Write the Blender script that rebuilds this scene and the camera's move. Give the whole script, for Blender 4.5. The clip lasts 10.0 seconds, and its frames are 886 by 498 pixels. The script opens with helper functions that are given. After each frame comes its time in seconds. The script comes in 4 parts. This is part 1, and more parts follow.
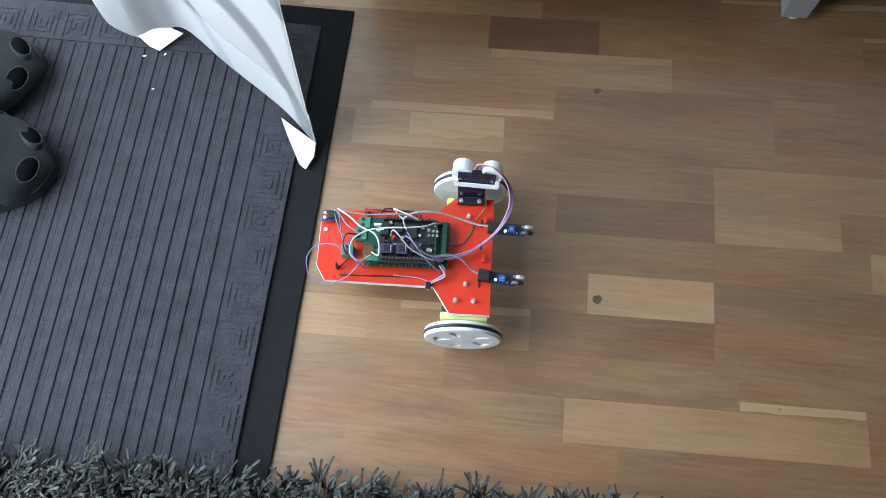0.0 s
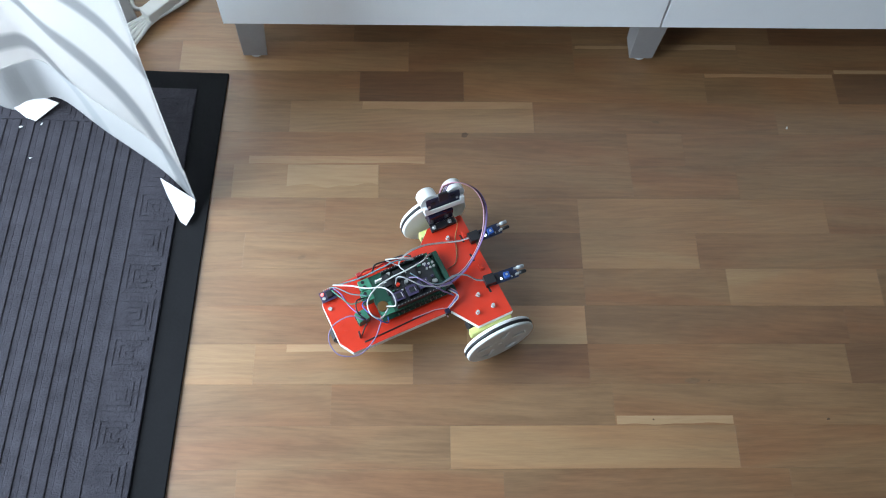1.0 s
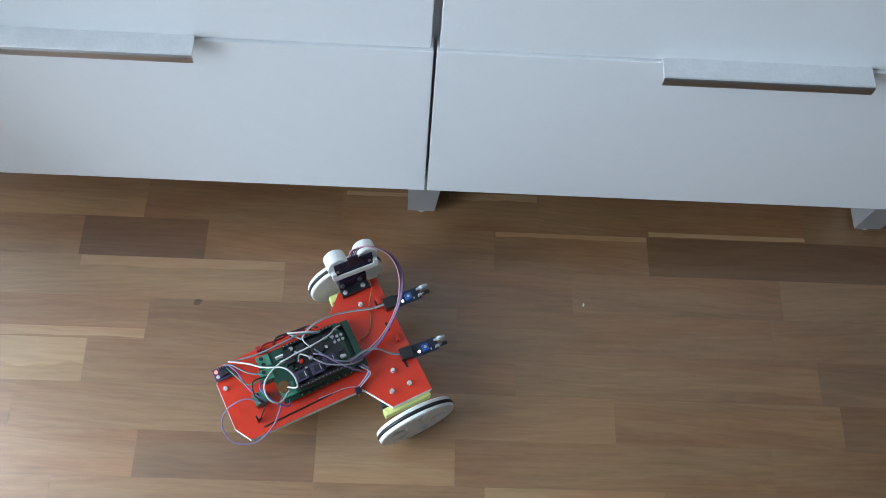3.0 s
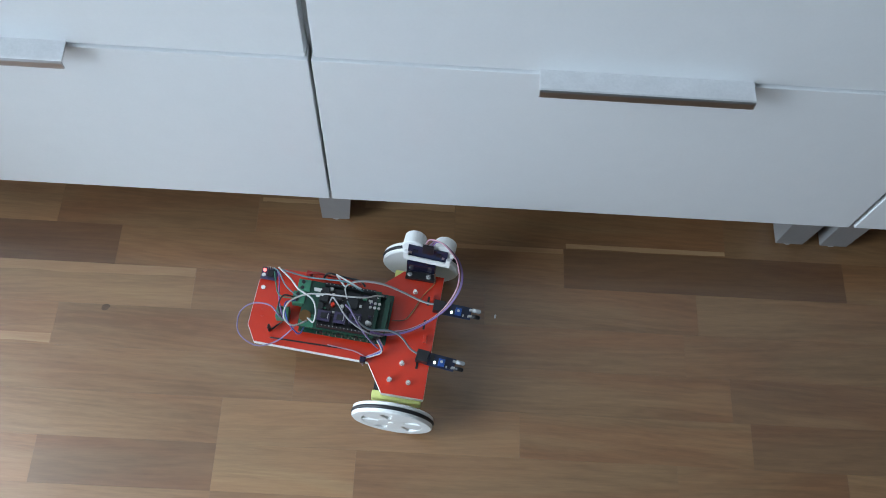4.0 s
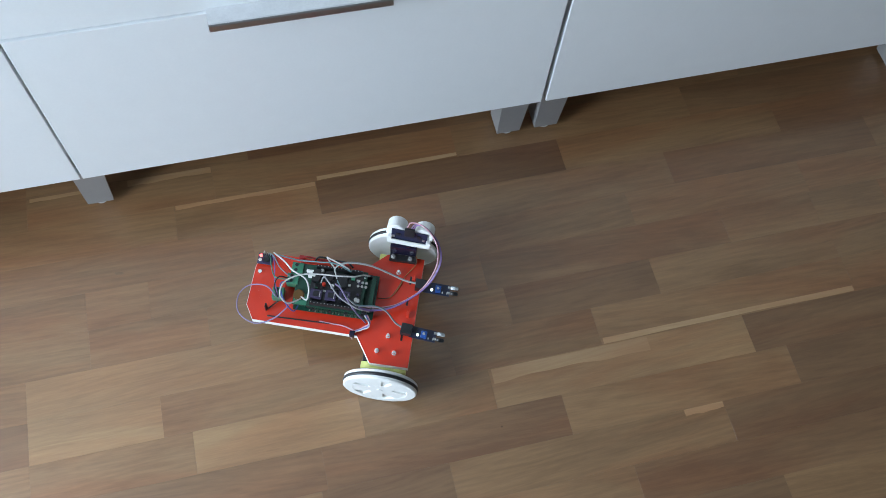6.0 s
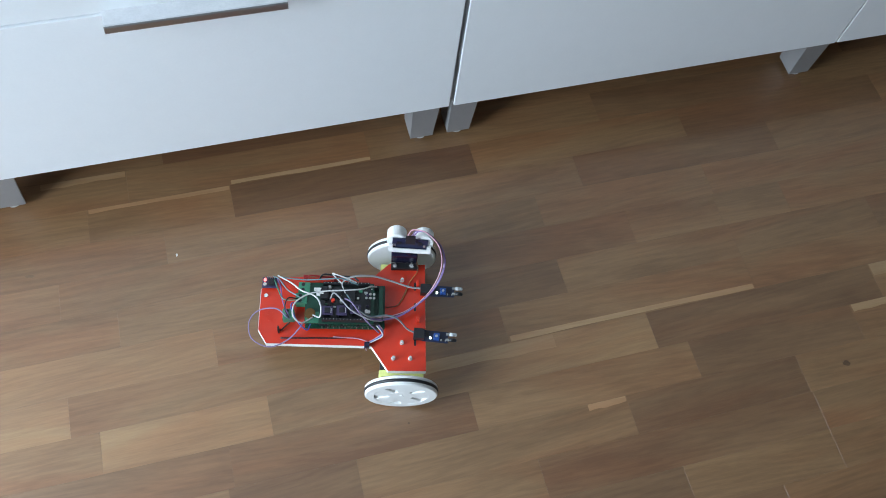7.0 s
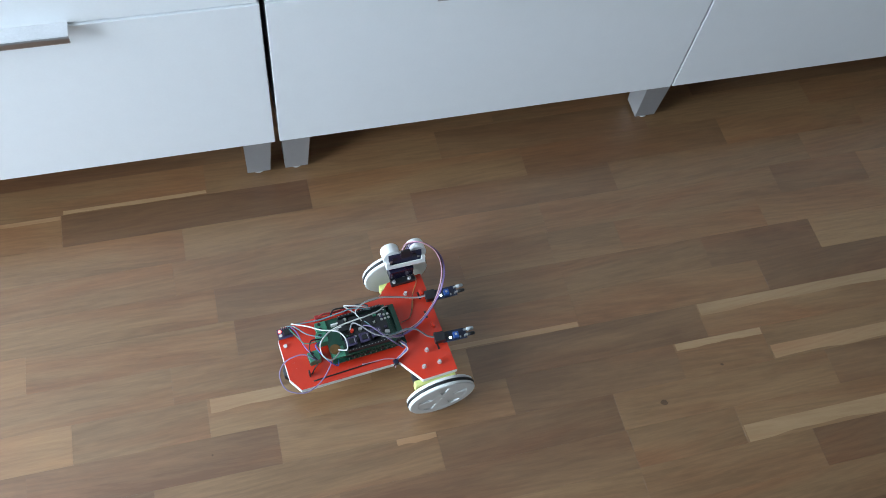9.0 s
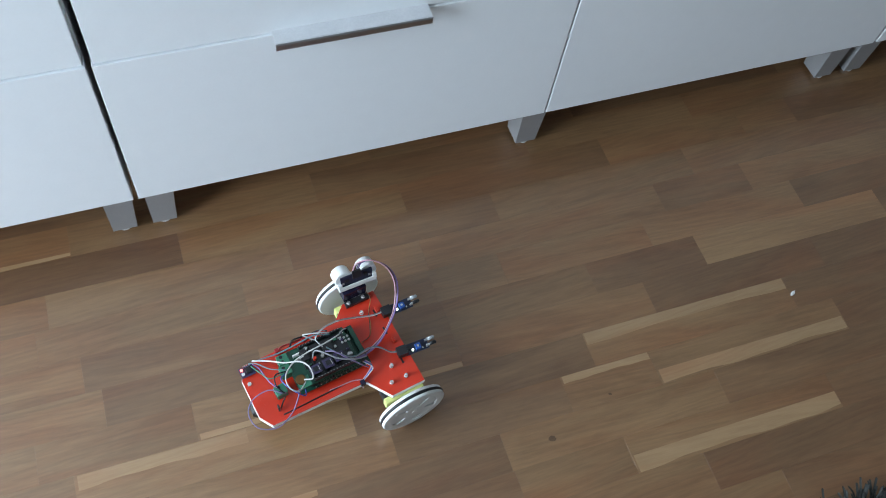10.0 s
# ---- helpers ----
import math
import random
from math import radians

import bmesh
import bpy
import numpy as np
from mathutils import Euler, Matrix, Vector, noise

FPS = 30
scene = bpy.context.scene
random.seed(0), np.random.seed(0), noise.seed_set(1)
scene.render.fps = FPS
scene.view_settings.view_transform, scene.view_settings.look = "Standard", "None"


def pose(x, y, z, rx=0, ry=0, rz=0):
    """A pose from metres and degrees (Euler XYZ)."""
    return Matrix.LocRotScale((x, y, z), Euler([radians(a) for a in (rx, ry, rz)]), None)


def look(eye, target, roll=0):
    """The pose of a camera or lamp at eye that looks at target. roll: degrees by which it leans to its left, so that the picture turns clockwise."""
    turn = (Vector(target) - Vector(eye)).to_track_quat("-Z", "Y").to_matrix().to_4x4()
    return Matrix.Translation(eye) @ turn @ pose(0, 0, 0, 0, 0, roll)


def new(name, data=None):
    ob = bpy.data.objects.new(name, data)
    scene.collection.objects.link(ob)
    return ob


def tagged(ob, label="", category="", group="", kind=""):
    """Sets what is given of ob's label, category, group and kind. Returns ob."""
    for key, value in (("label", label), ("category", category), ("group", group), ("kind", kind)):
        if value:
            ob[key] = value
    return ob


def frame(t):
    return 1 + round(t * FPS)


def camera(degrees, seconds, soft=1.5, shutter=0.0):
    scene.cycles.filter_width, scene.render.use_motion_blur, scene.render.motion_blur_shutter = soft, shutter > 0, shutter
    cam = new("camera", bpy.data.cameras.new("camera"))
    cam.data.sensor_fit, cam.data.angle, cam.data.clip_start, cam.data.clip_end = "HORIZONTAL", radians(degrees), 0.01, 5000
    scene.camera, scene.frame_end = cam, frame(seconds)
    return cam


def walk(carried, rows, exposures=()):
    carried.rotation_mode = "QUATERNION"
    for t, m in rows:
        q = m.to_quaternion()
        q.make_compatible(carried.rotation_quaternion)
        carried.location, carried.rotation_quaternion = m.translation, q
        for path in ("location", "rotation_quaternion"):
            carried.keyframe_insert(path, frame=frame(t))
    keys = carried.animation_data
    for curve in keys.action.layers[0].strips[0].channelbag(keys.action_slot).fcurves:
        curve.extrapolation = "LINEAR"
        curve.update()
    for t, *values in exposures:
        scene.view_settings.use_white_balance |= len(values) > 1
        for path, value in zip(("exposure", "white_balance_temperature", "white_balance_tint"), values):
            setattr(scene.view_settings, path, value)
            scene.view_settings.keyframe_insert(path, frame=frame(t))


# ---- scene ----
cam = camera(52.72, 10.0, soft=0.9, shutter=0.15)
walk(cam, [
    (0, look((0.2085, -0.7337, 1.0679), (0.1529, -0.3967, 0.1280), -4.52)),
    (0.5, look((0.2809, -0.7656, 1.0859), (0.2245, -0.4047, 0.1550), -5.45)),
    (1, look((0.2686, -0.7877, 1.0917), (0.2950, -0.3712, 0.1829), 3.41)),
    (1.5, look((0.2692, -0.8399, 1.0808), (0.3461, -0.3406, 0.2179), 6.38)),
    (2, look((0.4036, -0.8134, 1.0882), (0.4525, -0.3373, 0.2101), 4.79)),
    (2.5, look((0.4953, -0.6075, 1.0639), (0.5048, -0.1674, 0.1660), 4.88)),
    (2.7, look((0.5376, -0.5199, 1.0246), (0.5755, -0.1114, 0.1125), 7.10)),
    (3.8, look((0.6716, -0.4430, 1.0229), (0.7033, -0.0490, 0.1043), 6.73)),
    (4, look((0.7074, -0.4587, 1.0242), (0.7304, -0.0561, 0.1091), 6.15)),
    (4.5, look((0.7368, -0.4901, 1.0416), (0.8205, -0.0969, 0.1259), 7.12)),
    (5, look((0.7540, -0.5487, 1.0612), (0.9097, -0.1720, 0.1480), 9.73)),
    (5.2, look((0.7708, -0.5604, 1.0739), (0.9239, -0.1824, 0.1609), 8.72)),
    (6.3, look((0.8881, -0.6605, 1.1012), (1.0351, -0.2445, 0.2038), 7.01)),
    (6.5, look((0.9057, -0.6734, 1.1034), (1.0527, -0.2541, 0.2075), 6.64)),
    (7, look((0.9216, -0.6817, 1.1151), (1.1096, -0.2662, 0.2251), 10.88)),
    (7.5, look((0.9632, -0.7063, 1.1210), (1.1915, -0.2975, 0.2375), 13.25)),
    (8, look((0.9818, -0.7131, 1.1217), (1.2551, -0.3198, 0.2439), 14.83)),
    (8.5, look((1.0298, -0.7110, 1.1309), (1.2627, -0.3074, 0.2461), 13.51)),
    (9, look((1.1549, -0.7527, 1.1445), (1.3515, -0.2990, 0.2753), 11.00)),
    (9.5, look((1.2141, -0.7702, 1.1377), (1.4217, -0.3131, 0.2729), 10.57)),
    (10, look((1.2879, -0.7239, 1.1550), (1.5271, -0.2790, 0.2920), 11.13)),
], exposures=[(0.0, -0.34), (1.5, -0.20), (2.5, -0.10), (4.0, -0.08), (5.0, 0.07), (7.0, 0.46), (8.5, 0.66), (10.0, 0.78)])

# ---- light: overcast daylight through a glazed balcony door behind the curtain's end of the room ----
world = bpy.data.worlds.new("overcast_sky")
scene.world = world
world.use_nodes = True
wn = world.node_tree
sky = wn.nodes.new("ShaderNodeTexSky")
sky.sky_type = "NISHITA"
sky.sun_disc = False
sky.sun_elevation = radians(60)
sky.sun_rotation = radians(270)
wn.nodes["Background"].inputs[1].default_value = 0.10
wn.links.new(sky.outputs[0], wn.nodes["Background"].inputs[0])

sun = new("sun", bpy.data.lights.new("sun", "SUN"))
sun.data.energy, sun.data.angle, sun.data.color = 0.8, radians(20), (1.0, 0.97, 0.93)
sun.matrix_world = look((-4, -1.2, 7.0), (0, 0, 0))

WINDOW_Y0, WINDOW_Y1, WINDOW_Z0, WINDOW_Z1, WINDOW_X = -1.38, 0.40, 0.03, 1.72, -0.85
day = new("window_daylight", bpy.data.lights.new("window_daylight", "AREA"))
day.data.shape, day.data.size, day.data.size_y = "RECTANGLE", WINDOW_Z1 - WINDOW_Z0 - 0.1, WINDOW_Y1 - WINDOW_Y0 - 0.1
day.data.energy, day.data.color = 121, (0.68, 0.84, 1.0)
day.matrix_world = look((WINDOW_X - 0.04, (WINDOW_Y0 + WINDOW_Y1) / 2, (WINDOW_Z0 + WINDOW_Z1) / 2), (3.0, (WINDOW_Y0 + WINDOW_Y1) / 2, (WINDOW_Z0 + WINDOW_Z1) / 2))

# ---- materials ----
def material(name, colour, rough=0.5, metal=0.0, bump=0.0, scale=60.0, vary=0.12, spec=0.5, trans=0.0, glow=None, coat=0.0):
    """A plain surface with variation at two scales and a fine relief."""
    m = bpy.data.materials.new(name)
    m.use_nodes = True
    nt = m.node_tree
    b = nt.nodes["Principled BSDF"]
    co = nt.nodes.new("ShaderNodeTexCoord")
    n1, n2 = nt.nodes.new("ShaderNodeTexNoise"), nt.nodes.new("ShaderNodeTexNoise")
    n1.inputs["Scale"].default_value, n2.inputs["Scale"].default_value = scale, scale * 0.13
    n1.inputs["Detail"].default_value = 4
    for n in (n1, n2):
        nt.links.new(co.outputs["Object"], n.inputs["Vector"])
    add = nt.nodes.new("ShaderNodeMath")
    add.operation = "ADD"
    nt.links.new(n1.outputs["Fac"], add.inputs[0])
    nt.links.new(n2.outputs["Fac"], add.inputs[1])
    ramp = nt.nodes.new("ShaderNodeMapRange")
    ramp.inputs["From Min"].default_value, ramp.inputs["From Max"].default_value = 0.5, 1.5
    ramp.inputs["To Min"].default_value, ramp.inputs["To Max"].default_value = 1 - vary, 1 + vary
    nt.links.new(add.outputs[0], ramp.inputs["Value"])
    mul = nt.nodes.new("ShaderNodeVectorMath")
    mul.operation = "SCALE"
    mul.inputs[0].default_value = colour
    nt.links.new(ramp.outputs[0], mul.inputs["Scale"])
    nt.links.new(mul.outputs[0], b.inputs["Base Color"])
    b.inputs["Roughness"].default_value, b.inputs["Metallic"].default_value = rough, metal
    b.inputs["Specular IOR Level"].default_value = spec
    b.inputs["Transmission Weight"].default_value = trans
    b.inputs["Coat Weight"].default_value = coat
    if glow:
        b.inputs["Emission Color"].default_value, b.inputs["Emission Strength"].default_value = (*glow[:3], 1), glow[3]
    if bump:
        bp = nt.nodes.new("ShaderNodeBump")
        bp.inputs["Strength"].default_value, bp.inputs["Distance"].default_value = bump, 0.0015
        nt.links.new(n1.outputs["Fac"], bp.inputs["Height"])
        nt.links.new(bp.outputs[0], b.inputs["Normal"])
    return m


def oak(name, pale, deep):
    """Lacquered oak with long grain along x, cathedral figure and pores; each strip cut from another place."""
    m = bpy.data.materials.new(name)
    m.use_nodes = True
    nt = m.node_tree
    b = nt.nodes["Principled BSDF"]
    geo, info = nt.nodes.new("ShaderNodeNewGeometry"), nt.nodes.new("ShaderNodeObjectInfo")
    shift = nt.nodes.new("ShaderNodeVectorMath")
    shift.operation = "MULTIPLY_ADD"
    shift.inputs[1].default_value, shift.inputs[2].default_value = (1, 1, 1), (0, 0, 0)
    nt.links.new(geo.outputs["Position"], shift.inputs[0])
    rnd = nt.nodes.new("ShaderNodeVectorMath")
    rnd.operation = "SCALE"
    rnd.inputs[0].default_value = (13.0, 29.0, 7.0)
    nt.links.new(info.outputs["Random"], rnd.inputs["Scale"])
    nt.links.new(rnd.outputs[0], shift.inputs[2])
    # the grain runs a little askew in every strip
    lean = nt.nodes.new("ShaderNodeMapRange")
    lean.inputs["To Min"].default_value, lean.inputs["To Max"].default_value = radians(-3.5), radians(3.5)
    wild = nt.nodes.new("ShaderNodeTexWhiteNoise")
    wild.noise_dimensions = "1D"
    nt.links.new(info.outputs["Random"], wild.inputs["W"])
    nt.links.new(wild.outputs["Value"], lean.inputs["Value"])
    skew = nt.nodes.new("ShaderNodeVectorRotate")
    skew.rotation_type = "Z_AXIS"
    nt.links.new(shift.outputs[0], skew.inputs["Vector"])
    nt.links.new(lean.outputs[0], skew.inputs["Angle"])
    shift = skew

    def noise_at(sx, sy, detail, dist=0.0):
        mp = nt.nodes.new("ShaderNodeMapping")
        mp.inputs["Scale"].default_value = (sx, sy, sy)
        nt.links.new(shift.outputs[0], mp.inputs["Vector"])
        n = nt.nodes.new("ShaderNodeTexNoise")
        n.inputs["Scale"].default_value, n.inputs["Detail"].default_value = 1.0, detail
        n.inputs["Distortion"].default_value = dist
        nt.links.new(mp.outputs[0], n.inputs["Vector"])
        return n

    broad, grain, pores = noise_at(3.0, 13, 5, 0.9), noise_at(15, 230, 6, 0.5), noise_at(70, 800, 3)
    wave = nt.nodes.new("ShaderNodeTexWave")
    wave.bands_direction = "Y"
    wave.inputs["Scale"].default_value, wave.inputs["Distortion"].default_value = 30.0, 30.0
    wave.inputs["Detail"].default_value, wave.inputs["Detail Scale"].default_value = 3.0, 0.6
    mp = nt.nodes.new("ShaderNodeMapping")
    mp.inputs["Scale"].default_value = (0.16, 1.0, 1.0)
    nt.links.new(shift.outputs[0], mp.inputs["Vector"])
    nt.links.new(mp.outputs[0], wave.inputs["Vector"])

    def weigh(a, w, c):
        k = nt.nodes.new("ShaderNodeMath")
        k.operation = "MULTIPLY_ADD"
        nt.links.new(a, k.inputs[0])
        k.inputs[1].default_value = w
        if c is None:
            k.inputs[2].default_value = 0.0
        else:
            nt.links.new(c, k.inputs[2])
        return k.outputs[0]

    total = weigh(pores.outputs["Fac"], 0.17, weigh(wave.outputs["Fac"], 0.045, weigh(grain.outputs["Fac"], 0.27, weigh(broad.outputs["Fac"], 0.45, None))))
    ramp = nt.nodes.new("ShaderNodeValToRGB")
    ramp.color_ramp.elements[0].position, ramp.color_ramp.elements[0].color = 0.36, (*deep, 1)
    ramp.color_ramp.elements[1].position, ramp.color_ramp.elements[1].color = 0.63, (*pale, 1)
    nt.links.new(total, ramp.inputs[0])
    # patches where the heartwood turns redder
    patch = noise_at(3.0, 16.0, 3, 0.6)
    fade = nt.nodes.new("ShaderNodeMapRange")
    fade.inputs["From Min"].default_value, fade.inputs["From Max"].default_value = 0.42, 0.66
    nt.links.new(patch.outputs["Fac"], fade.inputs["Value"])
    tint = nt.nodes.new("ShaderNodeMix")
    tint.data_type, tint.blend_type = "RGBA", "MULTIPLY"
    tint.inputs[7].default_value = (1.0, 0.84, 0.76, 1)
    nt.links.new(fade.outputs[0], tint.inputs[0])
    nt.links.new(ramp.outputs[0], tint.inputs[6])
    # every strip a little lighter or darker than its neighbours
    cast = nt.nodes.new("ShaderNodeMapRange")
    cast.inputs["To Min"].default_value, cast.inputs["To Max"].default_value = 0.94, 1.06
    nt.links.new(wild.outputs["Value"], cast.inputs["Value"])
    tone = nt.nodes.new("ShaderNodeVectorMath")
    tone.operation = "SCALE"
    nt.links.new(tint.outputs[2], tone.inputs[0])
    nt.links.new(cast.outputs[0], tone.inputs["Scale"])
    nt.links.new(tone.outputs[0], b.inputs["Base Color"])
    rr = nt.nodes.new("ShaderNodeMapRange")
    rr.inputs["To Min"].default_value, rr.inputs["To Max"].default_value = 0.36, 0.50
    nt.links.new(grain.outputs["Fac"], rr.inputs["Value"])
    nt.links.new(rr.outputs[0], b.inputs["Roughness"])
    b.inputs["Specular IOR Level"].default_value = 0.75
    b.inputs["Coat Weight"].default_value, b.inputs["Coat Roughness"].default_value = 1.0, 0.24
    bp = nt.nodes.new("ShaderNodeBump")
    bp.inputs["Strength"].default_value, bp.inputs["Distance"].default_value = 0.12, 0.0006
    nt.links.new(weigh(grain.outputs["Fac"], 0.6, pores.outputs["Fac"]), bp.inputs["Height"])
    nt.links.new(bp.outputs[0], b.inputs["Normal"])
    return m


OAK = {
    2: oak("oak_sapwood", (0.424, 0.266, 0.136), (0.319, 0.188, 0.090)),
    1: oak("oak_light", (0.368, 0.215, 0.097), (0.235, 0.128, 0.056)),
    0: oak("oak_mid", (0.301, 0.167, 0.074), (0.180, 0.094, 0.039)),
    -1: oak("oak_brown", (0.240, 0.129, 0.057), (0.144, 0.072, 0.031)),
    -2: oak("oak_dark", (0.202, 0.103, 0.045), (0.123, 0.059, 0.026)),
}
KNOT = material("dark_knot_wood", (0.11, 0.062, 0.034), 0.5, vary=0.4, scale=500)
KNOT_SOFT = material("brown_knot_wood", (0.19, 0.11, 0.058), 0.5, vary=0.3, scale=300)
JOINT = material("floor_joint", (0.17, 0.10, 0.055), 0.8)
WHITE_FOIL = material("white_foil_front", (0.80, 0.81, 0.82), 0.35, vary=0.02, scale=300, bump=0.02)
CARCASS = material("white_carcass", (0.72, 0.72, 0.72), 0.5, vary=0.03)
# one handle metal: lip darkened and top paled in colour, as their reflections look
ALU_LIP = material("aluminium_lip_shaded", (0.46, 0.45, 0.46), 0.36, metal=1.0, vary=0.05)
ALU = material("brushed_aluminium", (0.80, 0.80, 0.81), 0.38, metal=0.45, vary=0.08, scale=400, bump=0.03)
LEG_GREY = material("grey_leg_paint", (0.34, 0.33, 0.325), 0.40, metal=0.35, vary=0.05, scale=300)
FOOT = material("pale_plastic_foot", (0.62, 0.62, 0.62), 0.5)
RED = material("red_film", (0.64, 0.036, 0.013), 0.28, vary=0.05, scale=120, coat=0.2)
PLATE_WHITE = material("white_foam_board", (0.80, 0.79, 0.76), 0.6, vary=0.05)
WHEEL_WHITE = material("white_printed_plastic", (0.78, 0.78, 0.76), 0.42, vary=0.03, scale=500, bump=0.05)
RUBBER = material("black_rubber", (0.012, 0.012, 0.014), 0.5, vary=0.1)
YELLOW = material("yellow_motor_case", (0.64, 0.67, 0.23), 0.4, vary=0.06)
BLACK = material("black_plastic", (0.016, 0.016, 0.018), 0.4, vary=0.1)
STEEL = material("nickel_screw", (0.86, 0.85, 0.82), 0.25, metal=0.75, vary=0.06)
PCB_GREEN = material("green_circuit_board", (0.010, 0.055, 0.034), 0.35, vary=0.25, scale=350)
TERMINAL = material("green_terminal", (0.050, 0.22, 0.13), 0.4, vary=0.1)
PCB_PURPLE = material("purple_circuit_board", (0.050, 0.038, 0.088), 0.35, vary=0.2, scale=400)
PCB_BLACK = material("dark_blue_circuit_board", (0.015, 0.02, 0.05), 0.35, vary=0.2, scale=400)
BLUE_PART = material("blue_trimmer", (0.022, 0.09, 0.34), 0.4)
SERVO_BLUE = material("dark_blue_servo_case", (0.013, 0.012, 0.034), 0.25, vary=0.1)
COPPER = material("copper_winding", (0.17, 0.085, 0.026), 0.4, metal=0.4, vary=0.2, scale=900)
SILVER = material("tinned_metal", (0.62, 0.62, 0.60), 0.3, metal=0.9)
LENS = material("clear_led_lens", (0.75, 0.78, 0.80), 0.1, trans=0.4)
LAMP_RED = material("lit_red_led", (0.9, 0.25, 0.22), 0.3, glow=(1.0, 0.12, 0.10, 3.0))
LAMP_WHITE = material("lit_indicator_led", (0.9, 0.95, 0.85), 0.3, glow=(0.75, 1.0, 0.80, 2.5))
WIRE = {n: material(n + "_wire", c, 0.42, vary=0.05) for n, c in {
    "white": (0.56, 0.55, 0.53), "grey": (0.32, 0.32, 0.33), "purple": (0.22, 0.12, 0.33), "pink": (0.55, 0.30, 0.36),
    "black": (0.015, 0.015, 0.017), "blue": (0.06, 0.10, 0.38), "green": (0.05, 0.20, 0.12), "orange": (0.50, 0.22, 0.07),
    "brown": (0.12, 0.05, 0.03), "red": (0.35, 0.02, 0.02), "lilac": (0.21, 0.16, 0.29), "teal": (0.12, 0.22, 0.24)}.items()}
MAT_PILE = material("grey_mat_pile", (0.041, 0.039, 0.047), 0.95, vary=0.40, scale=420, bump=1.0, spec=0.15)
MAT_RUBBER = material("black_mat_rubber", (0.011, 0.011, 0.012), 0.85, vary=0.2, scale=250, bump=0.2, spec=0.12)
SHAG = material("charcoal_shag_yarn", (0.046, 0.047, 0.043), 0.85, vary=0.35, scale=90, spec=0.2)
SHAG_GREY = material("grey_shag_yarn", (0.092, 0.092, 0.083), 0.8, vary=0.3, scale=90, spec=0.2)
CLOG = material("dark_grey_foam", (0.021, 0.025, 0.027), 0.62, vary=0.2, scale=80, bump=0.15, spec=0.35)
CLOG_DARK = material("clog_vent_shade", (0.004, 0.004, 0.005), 0.9, spec=0.05)
# darkened paint for unseen walls and ceiling, cuts their bounced light
WALL_DIM = material("dim_grey_wall_paint", (0.27, 0.265, 0.255), 0.85, vary=0.03, bump=0.1)
# pale paint for the unseen north wall, returns light to the floor
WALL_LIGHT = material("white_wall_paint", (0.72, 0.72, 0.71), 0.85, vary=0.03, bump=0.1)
CABLE = material("off_white_cable", (0.60, 0.59, 0.55), 0.5, vary=0.06)
FLUFF = material("white_crumb", (0.75, 0.75, 0.72), 0.8)


def sheer_cloth(name, field, line, through_light, open_weave):
    """White woven curtain cloth with a faint flowing print; some daylight comes through it."""
    m = bpy.data.materials.new(name)
    m.use_nodes = True
    nt = m.node_tree
    b, out = nt.nodes["Principled BSDF"], nt.nodes["Material Output"]
    geo = nt.nodes.new("ShaderNodeTexCoord")
    wave = nt.nodes.new("ShaderNodeTexWave")
    wave.wave_type = "RINGS"
    wave.inputs["Scale"].default_value, wave.inputs["Distortion"].default_value = 2.6, 7.0
    wave.inputs["Detail"].default_value, wave.inputs["Detail Scale"].default_value = 1.5, 0.9
    nt.links.new(geo.outputs["Object"], wave.inputs["Vector"])
    ramp = nt.nodes.new("ShaderNodeValToRGB")
    ramp.color_ramp.elements[0].position, ramp.color_ramp.elements[0].color = 0.06, (line, line, line, 1)
    ramp.color_ramp.elements[1].position, ramp.color_ramp.elements[1].color = 0.24, (field, field * 0.975, field * 0.95, 1)
    nt.links.new(wave.outputs["Fac"], ramp.inputs[0])
    nt.links.new(ramp.outputs[0], b.inputs["Base Color"])
    b.inputs["Roughness"].default_value = 0.9
    weave = nt.nodes.new("ShaderNodeTexNoise")
    weave.inputs["Scale"].default_value = 1200
    bp = nt.nodes.new("ShaderNodeBump")
    bp.inputs["Strength"].default_value, bp.inputs["Distance"].default_value = 0.15, 0.001
    nt.links.new(weave.outputs["Fac"], bp.inputs["Height"])
    nt.links.new(bp.outputs[0], b.inputs["Normal"])
    tr = nt.nodes.new("ShaderNodeBsdfTranslucent")
    nt.links.new(ramp.outputs[0], tr.inputs["Color"])
    mix = nt.nodes.new("ShaderNodeMixShader")
    mix.inputs[0].default_value = through_light
    nt.links.new(b.outputs[0], mix.inputs[1])
    nt.links.new(tr.outputs[0], mix.inputs[2])
    # an open weave: part of the light passes straight through
    gaps, sheer = nt.nodes.new("ShaderNodeBsdfTransparent"), nt.nodes.new("ShaderNodeMixShader")
    sheer.inputs[0].default_value = open_weave
    nt.links.new(mix.outputs[0], sheer.inputs[1])
    nt.links.new(gaps.outputs[0], sheer.inputs[2])
    nt.links.new(sheer.outputs[0], out.inputs["Surface"])
    return m


CLOTH = sheer_cloth("white_curtain_cloth", 0.90, 0.50, 0.8, 0.30)
# hem colour is greyed to stand for light the doubled layer holds back
HEM_CLOTH = sheer_cloth("doubled_cloth_dimmed", 0.52, 0.42, 0.40, 0.0)
FACE_CLOTH = sheer_cloth("white_cloth_face", 0.92, 0.90, 0.2, 0.0)

